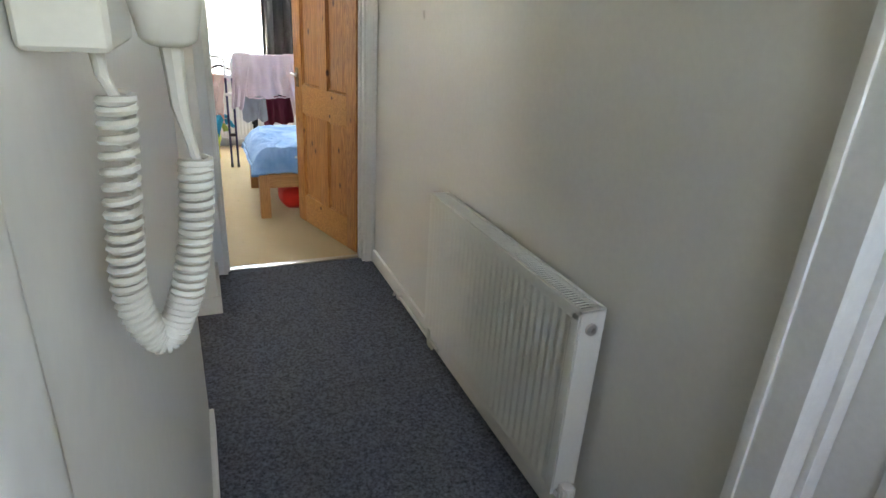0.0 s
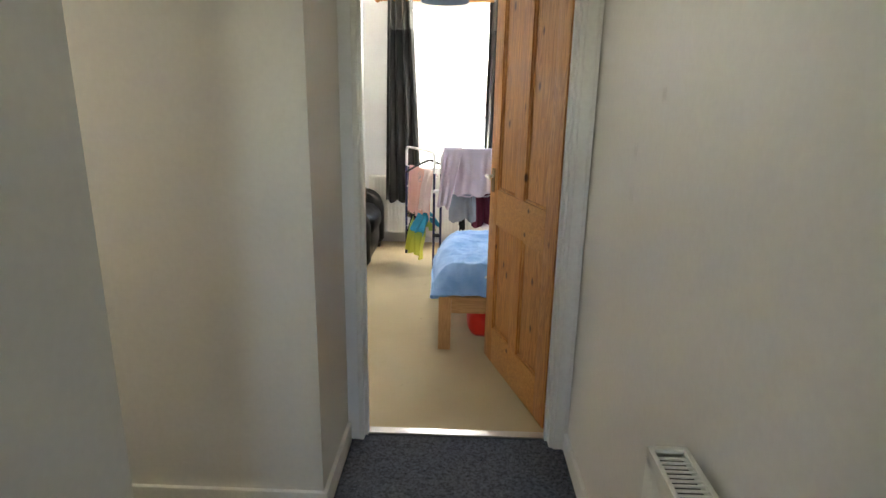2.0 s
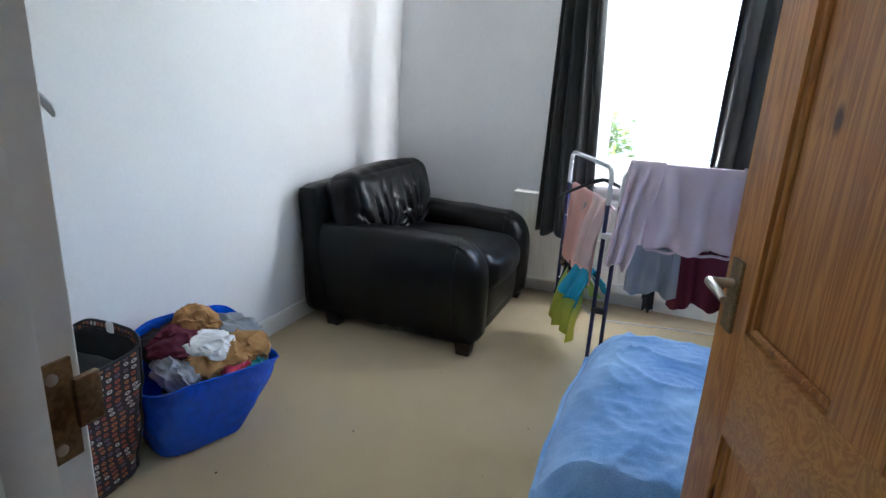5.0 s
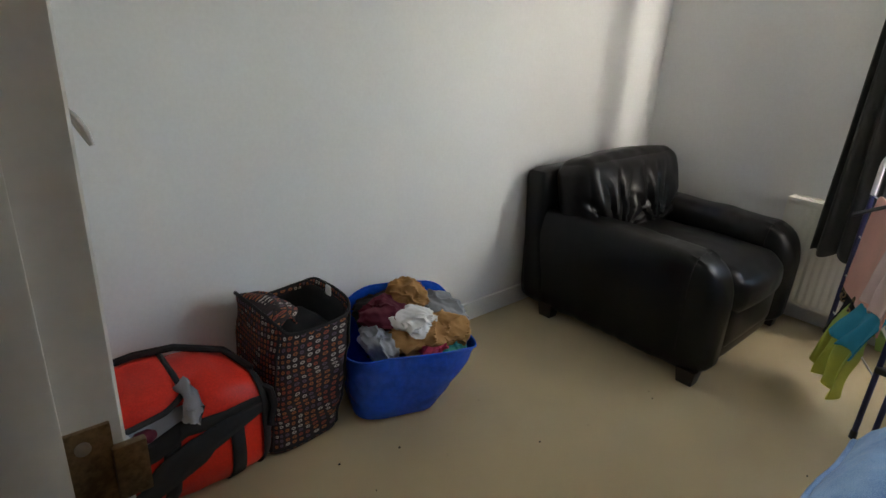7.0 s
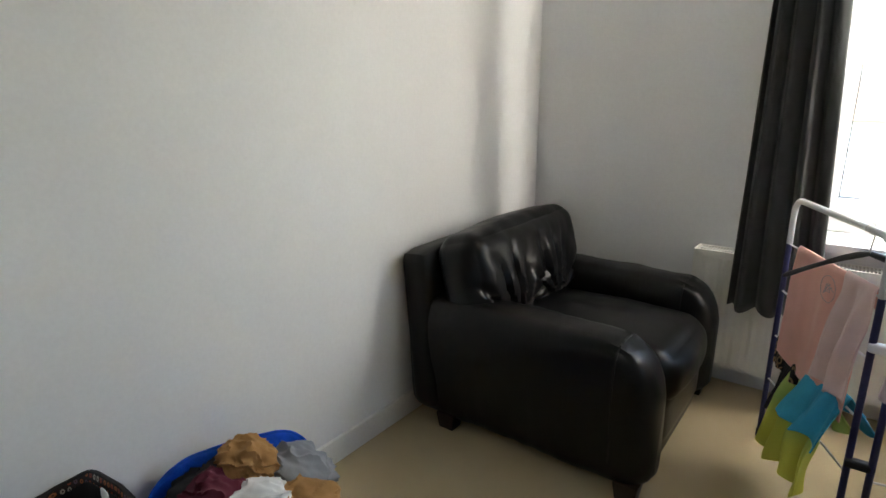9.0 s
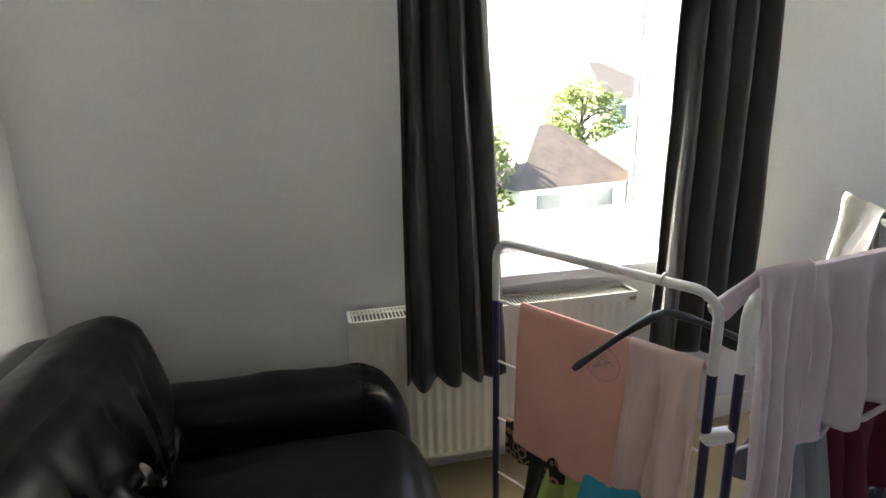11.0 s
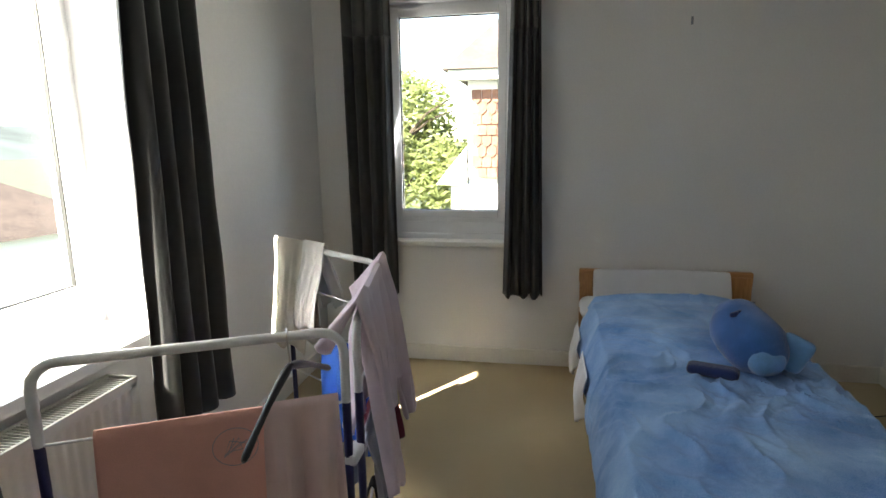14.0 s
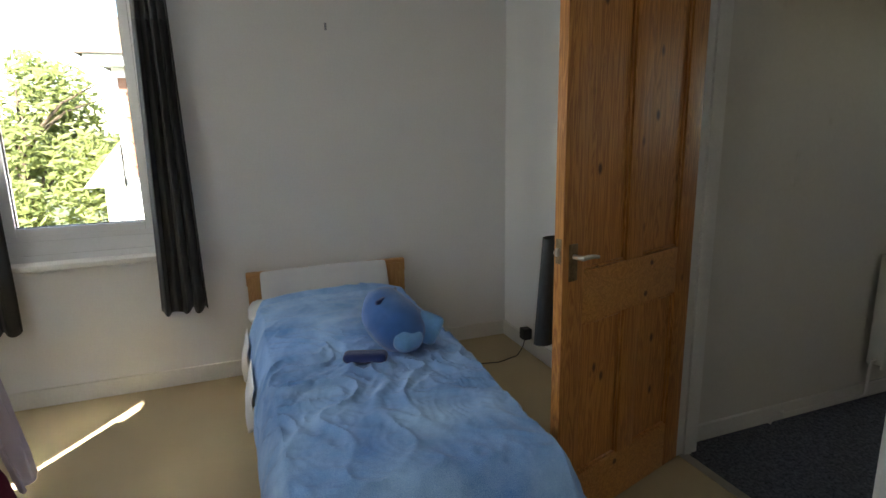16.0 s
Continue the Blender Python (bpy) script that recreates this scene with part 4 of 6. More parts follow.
def airer_panel(a, b, rails):
    d = (b - a).normalized()
    r = 0.05
    pn = part("panel_hoop", tube([a + Vector((0, 0, 0.80)), a + Vector((0, 0, TOP - r))] + [a + d * (r - r * math.cos(t)) + Vector((0, 0, TOP - r + r * math.sin(t))) for t in (0.4, 0.8, 1.2, 1.57)]
              + [b - d * (r - r * math.cos(t)) + Vector((0, 0, TOP - r + r * math.sin(t))) for t in (1.57, 1.2, 0.8, 0.4)] + [b + Vector((0, 0, TOP - r)), b + Vector((0, 0, 0.80))], 0.0105, 12), M_WHITETUBE, airer, "white tube hoop")
    for p in (a, b):
        part("upright", tube([p + Vector((0, 0, 0.012)), p + Vector((0, 0, 0.80))], 0.0098, 12), M_NAVYTUBE, airer, "navy tube upright")
        part("foot", lathe([(0.012, 0), (0.0125, 0.004), (0.0125, 0.03), (0.010, 0.034)], 12, p), M_BLACKPLASTIC, airer)
    for z in rails:
        part("rail", tube([a + Vector((0, 0, z)), b + Vector((0, 0, z))], 0.0034, 8), M_WHITETUBE, airer)
    return pn


RAILS = (0.80, 0.62, 0.44, 0.26)
for k in (0, 2, 4):
    airer_panel(AIR[k], AIR[k + 1], RAILS)
for k, s in ((1, 2), (3, 4)):
    for z in (0.30, 0.66):
        mid = (AIR[k] + AIR[s]) / 2
        part("hinge_clip", puff((mid.x, mid.y, z), (0.075, 0.03, 0.028), 0.008, 0, 4), M_BLACKPLASTIC if z < 0.5 else M_WHITETUBE, airer)


def drape(name, mat_, a, b, z, front, back, label, cat="garment", normal=1, folds=3, amp=0.012, taper=0.0, seed=0, lean=0.01, thick=0.004, flare=0.0, parent=None, shift=0.0):
    """Cloth hung over a rail from a to b at height z: front and back are the drops on the two sides."""
    a, b = Vector(a), Vector(b)
    d = (b - a)
    L = d.length
    d.normalize()
    nrm = Vector((-d.y, d.x, 0)) * normal
    total = front + back + 0.03

    def fn(u, v):
        s = v * total
        if s < back:
            h, off, side = back - s, -0.008 - lean * (back - s) / max(back, 0.05), -1
        elif s < back + 0.03:
            t = (s - back) / 0.03
            h, off, side = -0.010 * math.sin(t * math.pi), -0.008 + 0.016 * t, 0
        else:
            h = s - back - 0.03
            off, side = 0.008 + lean * h / max(front, 0.05), 1
        drop = max(0.0, h)
        k = min(1, drop / 0.12)
        w = amp * k * math.sin(u * folds * math.tau + seed + 2.2 * noise.noise(Vector((u * 3, drop * 3, seed))))
        w += amp * 0.6 * k * noise.noise(Vector((u * 9, drop * 7, seed + 3)))
        uu = 0.5 + (u - 0.5) * (1 - taper * drop / max(front, 0.05) + flare * drop)
        hem = 0.012 * math.sin(u * 11 + seed) * k + 0.02 * noise.noise(Vector((u * 4, side, seed))) * k
        p = a + d * (L * uu) + nrm * (off + (w if side >= 0 else -w)) + Vector((0, 0, z - h + hem + 0.006))
        return p + d * (shift * drop / max(front, 0.05))

    if parent:
        solidify(part(name, sheet(30, 50, fn), mat_, parent), thick, 0)
        return parent, d, nrm
    e = thing(name, (a.x + d.x * L / 2, a.y + d.y * L / 2, z - max(front, back)), label, cat, "drying laundry")
    body = part("cloth", sheet(56, 56, fn), mat_, e)
    solidify(body, thick, 0)
    return e, d, nrm


def along(i, j, t):
    p = AIR[i].lerp(AIR[j], t)
    return (p.x, p.y, 0)


def limb(name, mat_, pts, r0, r1, parent, seed=0, flat=0.45, side=Vector((0, 1, 0))):
    """An empty sleeve: a flattened tube along points."""
    pts = [Vector(p) for p in pts]
    n = len(pts) - 1

    def fn(u, v):
        f = u * n
        i = min(int(f), n - 1)
        p = pts[i].lerp(pts[i + 1], f - i)
        d = (pts[i + 1] - pts[i]).normalized()
        w = side.cross(d).normalized()
        a = v * math.tau
        r = r0 + (r1 - r0) * u
        r *= 1 + 0.12 * noise.noise(Vector((u * 7, a, seed)))
        return p + w * math.cos(a) * r + side * math.sin(a) * r * flat

    return part(name, sheet(28, 18, fn), mat_, parent)


# outer side of the first panel faces the chair
OUT = Vector((-0.885, -0.46, 0)).normalized()
tee, d, nrm = drape("t_shirt", M_PINK, along(0, 1, 0.16), along(0, 1, 0.93), 0.80, 0.40, 0.05, "salmon pink t-shirt hung over an airer rail", normal=-1, folds=2, amp=0.006, seed=1, flare=0.05)
drape("sleeve", M_PALEPINK, along(0, 1, 0.70), along(0, 1, 0.97), 0.806, 0.33, 0.04, "", normal=-1, folds=2, amp=0.018, seed=5, lean=0.05, parent=tee, taper=-0.1)
# printed ring and scribble on the t-shirt
ringc = Vector(along(0, 1, 0.60)) + OUT * 0.020 + Vector((0, 0, 0.745))
dd = (AIR[1] - AIR[0]).normalized()
part("print", tube([ringc + dd * 0.045 * math.cos(k * math.tau / 20) + Vector((0, 0, 0.042 * math.sin(k * math.tau / 20))) for k in range(20)], 0.0007, 5, close=True), M_GREYCLOTH, tee, "thin line print")
part("print", tube([ringc + dd * (0.035 * math.cos(k * 1.9)) * (1 - k / 14) + Vector((0, 0, 0.02 * math.sin(k * 2.3))) for k in range(10)], 0.0008, 5), M_GREYCLOTH, tee)

hang = thing("clothes_hanger", (0.12, 2.40, 0.80), "black plastic clothes hanger hooked on the airer", "hanger")
hc = Vector((0.120, 2.395, TOP + 0.011))
hx = Vector((1.0, -0.03, 0))
neck = Vector((0.128, 2.397, 0.888))
pts = [hc + OUT * (0.014 * math.cos(t)) + Vector((0, 0, -0.012 + 0.016 * math.sin(t))) for t in [-0.5 + k * math.pi * 1.2 / 9 for k in range(10)]]
part("hook", tube(pts + [neck + Vector((0, 0, 0.02)), neck], 0.0022, 8), M_METAL, hang, "steel hook")
for s_, drop in ((-1, 0.105), (1, 0.088)):
    part("shoulder", tube([neck + hx * (s_ * 0.2 * q) + Vector((0, 0, 0.006 - drop * (q ** 1.25))) for q in (0, 0.12, 0.3, 0.5, 0.75, 0.95, 1.0)], [0.008, 0.010, 0.009, 0.007, 0.007, 0.008, 0.005], 10), M_BLACKPLASTIC, hang)

M_PRINT = bpy.data.materials.new("black cloth with tan rings")
M_PRINT.use_nodes = True
nt = M_PRINT.node_tree
co, vo = nt.nodes.new("ShaderNodeTexCoord"), nt.nodes.new("ShaderNodeTexVoronoi")
vo.inputs["Scale"].default_value = 34
nt.links.new(co.outputs["Object"], vo.inputs["Vector"])
cr = nt.nodes.new("ShaderNodeValToRGB")
cr.color_ramp.elements[0].position, cr.color_ramp.elements[0].color = 0.0, (0.012, 0.010, 0.010, 1)
cr.color_ramp.elements[1].position, cr.color_ramp.elements[1].color = 0.62, (0.012, 0.010, 0.010, 1)
for pos, col in ((0.28, (0.012, 0.010, 0.010, 1)), (0.34, (0.34, 0.22, 0.12, 1)), (0.46, (0.34, 0.22, 0.12, 1)), (0.52, (0.012, 0.010, 0.010, 1))):
    e = cr.color_ramp.elements.new(pos)
    e.color = col
nt.links.new(vo.outputs["Distance"], cr.inputs[0])
nt.links.new(cr.outputs[0], nt.nodes["Principled BSDF"].inputs["Base Color"])
nt.nodes["Principled BSDF"].inputs["Roughness"].default_value = 0.8
drape("top", M_PRINT, along(0, 1, 0.08), along(0, 1, 0.45), 0.44, 0.09, 0.06, "black top with tan ring print on the airer", normal=-1, folds=2, amp=0.012, seed=4)

# yellow to blue dip-dyed dress on the lowest rail near the hinge
M_DIP = mat("dip-dyed cotton", (0.5, 0.6, 0.1), 0.9, 0.08, 9, 500, 0.25, 0.001)
nt = M_DIP.node_tree
co, sp, rg, ramp = nt.nodes.new("ShaderNodeTexCoord"), nt.nodes.new("ShaderNodeSeparateXYZ"), nt.nodes.new("ShaderNodeMapRange"), nt.nodes.new("ShaderNodeValToRGB")
nt.links.new(co.outputs["Object"], sp.inputs[0])
nt.links.new(sp.outputs["Z"], rg.inputs["Value"])
rg.inputs["From Min"].default_value, rg.inputs["From Max"].default_value = 0.08, 0.44
nt.links.new(rg.outputs[0], ramp.inputs[0])
els = ramp.color_ramp.elements
els[0].position, els[0].color = 0.0, (0.62, 0.60, 0.09, 1)
els[1].position, els[1].color = 1.0, (0.16, 0.36, 0.24, 1)
for pos, col in ((0.35, (0.60, 0.62, 0.10, 1)), (0.6, (0.36, 0.52, 0.14, 1)), (0.8, (0.45, 0.58, 0.16, 1))):
    e = els.new(pos)
    e.color = col
nt.links.new(ramp.outputs[0], nt.nodes["Principled BSDF"].inputs["Base Color"])
drape("dress", M_DIP, along(0, 1, 0.35), along(0, 1, 0.80), 0.40, 0.32, 0.10, "yellow-green dip-dyed dress drying on a low rail", normal=-1, folds=3, amp=0.03, seed=2, flare=0.5, lean=0.05)
drape("camisole", M_AQUA, along(0, 1, 0.55), along(0, 1, 0.93), 0.46, 0.17, 0.10, "bright aqua top hung over the airer rail", normal=-1, folds=2, amp=0.02, seed=7, lean=0.07)
drape("sock", M_BLACKCLOTH, along(0, 1, 0.24), along(0, 1, 0.33), 0.40, 0.17, 0.05, "black sock hung over an airer rail", "sock", normal=-1, folds=1, amp=0.012, seed=3, lean=0.05)

# lilac sweatshirt over the middle panel, sleeves hanging outside
sw, d, nrm = drape("sweatshirt", M_LILAC, along(2, 3, 0.20), along(2, 3, 0.90), TOP + 0.016, 0.35, 0.36, "pale lilac sweatshirt spread over the airer top", normal=-1, folds=3, amp=0.018, seed=6, lean=0.035, thick=0.011)
drape("sleeve", M_LILAC, along(2, 3, 0.03), along(2, 3, 0.28), TOP + 0.024, 0.44, 0.10, "", normal=-1, folds=2, amp=0.015, seed=2, lean=0.075, thick=0.012, taper=0.35, parent=sw, shift=-0.085)
drape("sleeve", M_LILAC, along(2, 3, 0.80), along(2, 3, 1.03), TOP + 0.024, 0.53, 0.10, "", normal=-1, folds=2, amp=0.015, seed=4, lean=0.075, thick=0.012, taper=0.35, parent=sw, shift=0.03)
SO = Vector((0.18, -0.98, 0)).normalized()
part("hem", tube([Vector(along(2, 3, 0.21 + 0.68 * k / 12)) + SO * (0.040 + 0.010 * math.sin(k)) + Vector((0, 0, TOP - 0.335 + 0.006 * math.sin(k * 1.7))) for k in range(13)], 0.007, 6), M_LILAC, sw)
drape("trousers", M_GREYCLOTH, along(2, 3, 0.10), along(2, 3, 0.48), 0.62, 0.20, 0.12, "grey marl trousers folded over the airer rail", normal=-1, folds=2, amp=0.014, seed=8, lean=0.03)
drape("jumper", M_MAROON, along(2, 3, 0.42), along(2, 3, 0.90), 0.62, 0.24, 0.12, "maroon jumper hung over the airer rail", normal=-1, folds=3, amp=0.018, seed=9, lean=0.03)
drape("sock", M_BLACKCLOTH, along(2, 3, 0.26), along(2, 3, 0.34), 0.44, 0.10, 0.06, "black and white sock on a low airer rail", "sock", normal=-1, folds=1, amp=0.01, seed=5, lean=0.02)
drape("sports_shirt", M_BLUECLOTH, along(4, 5, 0.02), along(4, 5, 0.62), 0.62, 0.36, 0.20, "bright blue sports shirt hung inside the airer", normal=1, folds=3, amp=0.02, seed=10, lean=0.03)
drape("towel", M_CREAMCLOTH, along(4, 5, 0.72), along(4, 5, 1.13), TOP + 0.012, 0.42, 0.44, "off-white towel draped over the airer corner", "towel", normal=1, folds=1, amp=0.01, seed=11, lean=0.05, flare=0.1, thick=0.006)
drape("vest", M_WHITECLOTH, along(4, 5, 0.52), along(4, 5, 0.76), TOP + 0.016, 0.30, 0.26, "white cotton vest draped over the airer top", normal=1, folds=2, amp=0.015, seed=12, lean=0.07)


# ---- bags by the west wall ----
def red_holdall():
    b = thing("holdall", (-1.08, 0.25, 0), "red tarpaulin holdall with black webbing straps, part unzipped", "holdall")

    def fn(u, v):
        a = v * math.tau
        y = -0.07 + 0.63 * u
        e = 0.62
        cx, cz = math.cos(a), math.sin(a)
        t = abs(2 * u - 1)
        k = max(0.0, 1 - t ** 7) ** 0.5
        x = math.copysign(abs(cx) ** e, cx) * 0.165 * (0.55 + 0.45 * k)
        z = math.copysign(abs(cz) ** e, cz) * 0.197 * (0.5 + 0.5 * k)
        p = Vector((-1.12 + x + 0.02 * cz, y, 0.197 + z * (1.04 if cz > 0 else 1) - 0.05 * max(0, cz) * max(0, u - 0.75) / 0.25 - 0.05 * max(0, cz) * max(0, 1 - 1.8 * u)))
        f = noise.noise(p * 6) * 0.016 + noise.noise(p * 17) * 0.005
        q = p + Vector((cx, 0, cz)) * f
        q.z = max(q.z, 0.004)
        return q

    def lifted(u, v, d):
        a = v * math.tau
        return fn(u, v) + Vector((math.cos(a), 0, math.sin(a))) * d

    bm = sheet(56, 56, fn)
    bmesh.ops.remove_doubles(bm, verts=bm.verts, dist=0.0008)
    bmesh.ops.holes_fill(bm, edges=[e for e in bm.edges if e.is_boundary], sides=0)
    part("body", bm, M_RED, b)

    def band(name, route, w, d=0.005, label="black webbing strap"):
        """A flat strip along a route of (u, v) on the body."""
        n = len(route) - 1

        def fs(s_, t_):
            f = min(s_ * n, n - 1e-6)
            i = int(f)
            (u0, v0), (u1, v1) = route[i], route[i + 1]
            u, v = u0 + (u1 - u0) * (f - i), v0 + (v1 - v0) * (f - i)
            du, dv = (u1 - u0) * 0.63, (v1 - v0) * 1.15
            l = math.hypot(du, dv) or 1
            return lifted(u - dv / l * (t_ - 0.5) * w / 0.63, v + du / l * (t_ - 0.5) * w / 1.15, d)
        solidify(part(name, sheet(12 * n, 3, fs), M_WEBBING, b, label), 0.004, 1)

    # lining that shows under the raised lid, and the black lower edge of the opening
    solidify(part("lining", sheet(30, 6, lambda s_, t_: lifted(0.06 + 0.56 * s_, 0.045 + 0.085 * t_, 0.003)), M_GREYCLOTH, b, "grey lining in the opening"), 0.003, 1)
    band("zip_band", [(0.02, 0.032), (0.25, 0.028), (0.45, 0.034), (0.60, 0.065), (0.635, 0.11)], 0.05, 0.006, "black zip band")
    # lid bulging over the top, piped in black
    corner = 0.60

    def lid(s_, t_):
        u = 0.03 + (corner - 0.03) * s_
        v0 = 0.130 - 0.012 * math.sin(s_ * math.pi) + 0.035 * max(0, (s_ - 0.82) / 0.18) ** 2
        v = v0 + (0.40 - v0) * t_
        return lifted(u, v, 0.010 + 0.010 * math.sin(min(1, t_ * 2.4) * math.pi * 0.5) * (1 - 0.5 * s_ ** 4))
    lid_part = part("lid", sheet(40, 24, lid), M_RED, b, "red lid arched open")
    solidify(lid_part, 0.004)
    part("piping", tube([lid(k / 40, 0) for k in range(41)] + [lid(1, k / 24) for k in range(1, 20)], 0.0085, 8), M_WEBBING, lid_part)
    # webbing straps
    band("strap", [(0.50, -0.22), (0.50, -0.10), (0.51, 0.0), (0.53, 0.055)], 0.042)
    band("strap", [(0.80, -0.22), (0.80, -0.08), (0.79, 0.03)], 0.040)
    band("strap", [(0.10, -0.07), (0.35, -0.03), (0.60, 0.012), (0.82, 0.035), (0.95, 0.05)], 0.042, 0.010)
    band("strap", [(0.55, 0.055), (0.75, 0.05), (0.93, 0.075)], 0.036, 0.006)
    band("end_edge", [(0.945, -0.22), (0.945, 0.0), (0.94, 0.10), (0.94, 0.2), (0.94, 0.32)], 0.030, 0.006, "black end binding")
    part("handle", tube([lifted(0.34, 0.33, 0.02), lifted(0.40, 0.32, 0.03), lifted(0.5, 0.31, 0.03), lifted(0.66, 0.28, 0.035), lifted(0.76, 0.28, 0.012), lifted(0.86, 0.26, 0.02), lifted(0.94, 0.22, 0.02)], 0.011, 8), M_WEBBING, b)
    part("carry_loop", tube([lifted(0.95, 0.14, 0.006), lifted(0.975, 0.12, 0.03), lifted(0.985, 0.05, 0.035), lifted(0.96, 0.0, 0.012)], 0.012, 8), M_WEBBING, b)
    c = thing("scarf", (-1.0, 0.33, 0.30), "grey patterned cloth spilling from the red holdall", "cloth")
    pts = [lifted(0.60, 0.20, 0.022), lifted(0.615, 0.165, 0.03), lifted(0.625, 0.13, 0.03), lifted(0.62, 0.10, 0.028), lifted(0.60, 0.075, 0.024)]
    cloth = limb("cloth", M_GREYCLOTH, pts, 0.014, 0.024, c, 3, 0.6, Vector((1, 0, 0.2)).normalized())
    for v in cloth.data.vertices:
        q = v.co * 55
        v.co += Vector(v.normal) * (0.008 * math.sin(q.y * 1.6 + 3 * noise.noise(q * 0.5)) + 0.008 * noise.noise(q * 0.6))
    for at, size, mt, lab in ((lifted(0.30, 0.082, 0.008), (0.06, 0.09, 0.07), M_WHITECLOTH, "white cloth showing in the open holdall"), (lifted(0.20, 0.08, 0.006), (0.06, 0.10, 0.06), M_GREYCLOTH, "grey cloth showing in the open holdall"), (lifted(0.42, 0.08, 0.004), (0.04, 0.06, 0.04), M_MAROON, "dark red cloth showing in the open holdall")):
        tagged(ob_from("folded_cloth", puff(at, size, 0.018, 0.004, 10, 0.010, 3 + at.y * 9), mt), lab, "cloth")


red_holdall()

M_PATTERN = bpy.data.materials.new("dark cloth with small round print")
M_PATTERN.use_nodes = True
nt = M_PATTERN.node_tree
co, mp = nt.nodes.new("ShaderNodeTexCoord"), nt.nodes.new("ShaderNodeMapping")
mp.inputs["Rotation"].default_value = (0, 0, radians(14))
mp.inputs["Scale"].default_value = (54, 54, 54)
sp, sm, cb = nt.nodes.new("ShaderNodeSeparateXYZ"), nt.nodes.new("ShaderNodeMath"), nt.nodes.new("ShaderNodeCombineXYZ")
vo = nt.nodes.new("ShaderNodeTexVoronoi")
vo.voronoi_dimensions = "2D"
vo.inputs["Randomness"].default_value = 0.12
vo.inputs["Scale"].default_value = 1.0
nt.links.new(co.outputs["Object"], mp.inputs["Vector"])
nt.links.new(mp.outputs[0], sp.inputs[0])
nt.links.new(sp.outputs["X"], sm.inputs[0])
nt.links.new(sp.outputs["Y"], sm.inputs[1])
nt.links.new(sm.outputs[0], cb.inputs[0])
nt.links.new(sp.outputs["Z"], cb.inputs[1])
nt.links.new(cb.outputs[0], vo.inputs["Vector"])
cr = nt.nodes.new("ShaderNodeValToRGB")
cr.color_ramp.interpolation = "CONSTANT"
els = cr.color_ramp.elements
els[0].position, els[0].color = 0.0, (0.05, 0.02, 0.02, 1)
els[1].position, els[1].color = 0.46, (0.020, 0.009, 0.011, 1)
e = els.new(0.13)
e.color = (1, 1, 1, 1)
e = els.new(0.33)
e.color = (0.006, 0.004, 0.005, 1)
nt.links.new(vo.outputs["Distance"], cr.inputs[0])
hue = nt.nodes.new("ShaderNodeValToRGB")
hue.color_ramp.interpolation = "CONSTANT"
h = hue.color_ramp.elements
h[0].position, h[0].color = 0.0, (0.30, 0.055, 0.03, 1)
h[1].position, h[1].color = 0.82, (0.42, 0.38, 0.34, 1)
for pos, col in ((0.28, (0.11, 0.07, 0.11, 1)), (0.5, (0.34, 0.11, 0.035, 1))):
    e = h.new(pos)
    e.color = col
sepc = nt.nodes.new("ShaderNodeSeparateColor")
nt.links.new(vo.outputs["Color"], sepc.inputs[0])
nt.links.new(sepc.outputs[0], hue.inputs[0])
mx = nt.nodes.new("ShaderNodeMix")
mx.data_type, mx.blend_type = "RGBA", "MULTIPLY"
mx.inputs["Factor"].default_value = 1
isw = nt.nodes.new("ShaderNodeMath")
isw.operation = "GREATER_THAN"
isw.inputs[1].default_value = 0.5
nt.links.new(cr.outputs[0], isw.inputs[0])
mx2 = nt.nodes.new("ShaderNodeMix")
mx2.data_type = "RGBA"
nt.links.new(isw.outputs[0], mx2.inputs["Factor"])
nt.links.new(cr.outputs[0], mx2.inputs["A"])
nt.links.new(hue.outputs[0], mx2.inputs["B"])
nt.links.new(mx2.outputs["Result"], nt.nodes["Principled BSDF"].inputs["Base Color"])
nt.nodes["Principled BSDF"].inputs["Roughness"].default_value = 0.7


def soft_tub(cx, cy, sx, sy, h, flare, rim, power, seed, floor_r=0.9, lean=(0, 0)):
    """An open bag: the walls rise from a rounded bottom to an uneven rim."""
    def fn(u, v):
        a = u * math.tau
        c, s = math.cos(a), math.sin(a)
        e = 2 / power
        x, y = math.copysign(abs(c) ** e, c), math.copysign(abs(s) ** e, s)
        if v < 0.12:
            k, z = floor_r * (v / 0.12) ** 0.6, 0.004
        else:
            t = (v - 0.12) / 0.88
            k, z = floor_r + (1 + flare - floor_r) * t ** 0.8, 0.004 + h * t
            z += rim(a) * t * t
        p = Vector((cx + x * sx * k + lean[0] * z, cy + y * sy * k + lean[1] * z, z))
        f = noise.noise(p * 8 + Vector((seed, 0, 0))) * 0.016 + noise.noise(p * 23 + Vector((seed, 0, 0))) * 0.006
        return p + Vector((c, s, 0)) * f * min(1, v * 3)
    bm = sheet(72, 30, fn)
    bmesh.ops.remove_doubles(bm, verts=bm.verts, dist=0.0006)
    return bm, fn


pb_ = thing("shopping_bag", (-1.17, 0.72, 0), "tall dark fabric bag printed with small round motifs, unzipped", "bag")
MB = Matrix.Translation((-1.175, 0.685, 0)) @ Matrix.Rotation(radians(2), 4, "Z")


def bag_rim(a):
    """Low at the front, with the near end folded up to a peak and the far end standing open."""
    c, q = math.cos(a), math.sin(a)
    return 0.085 * max(0, -q) ** 2 * (0.75 - 0.25 * c) + 0.045 * max(0, q) ** 2 * (0.8 - 0.2 * c)


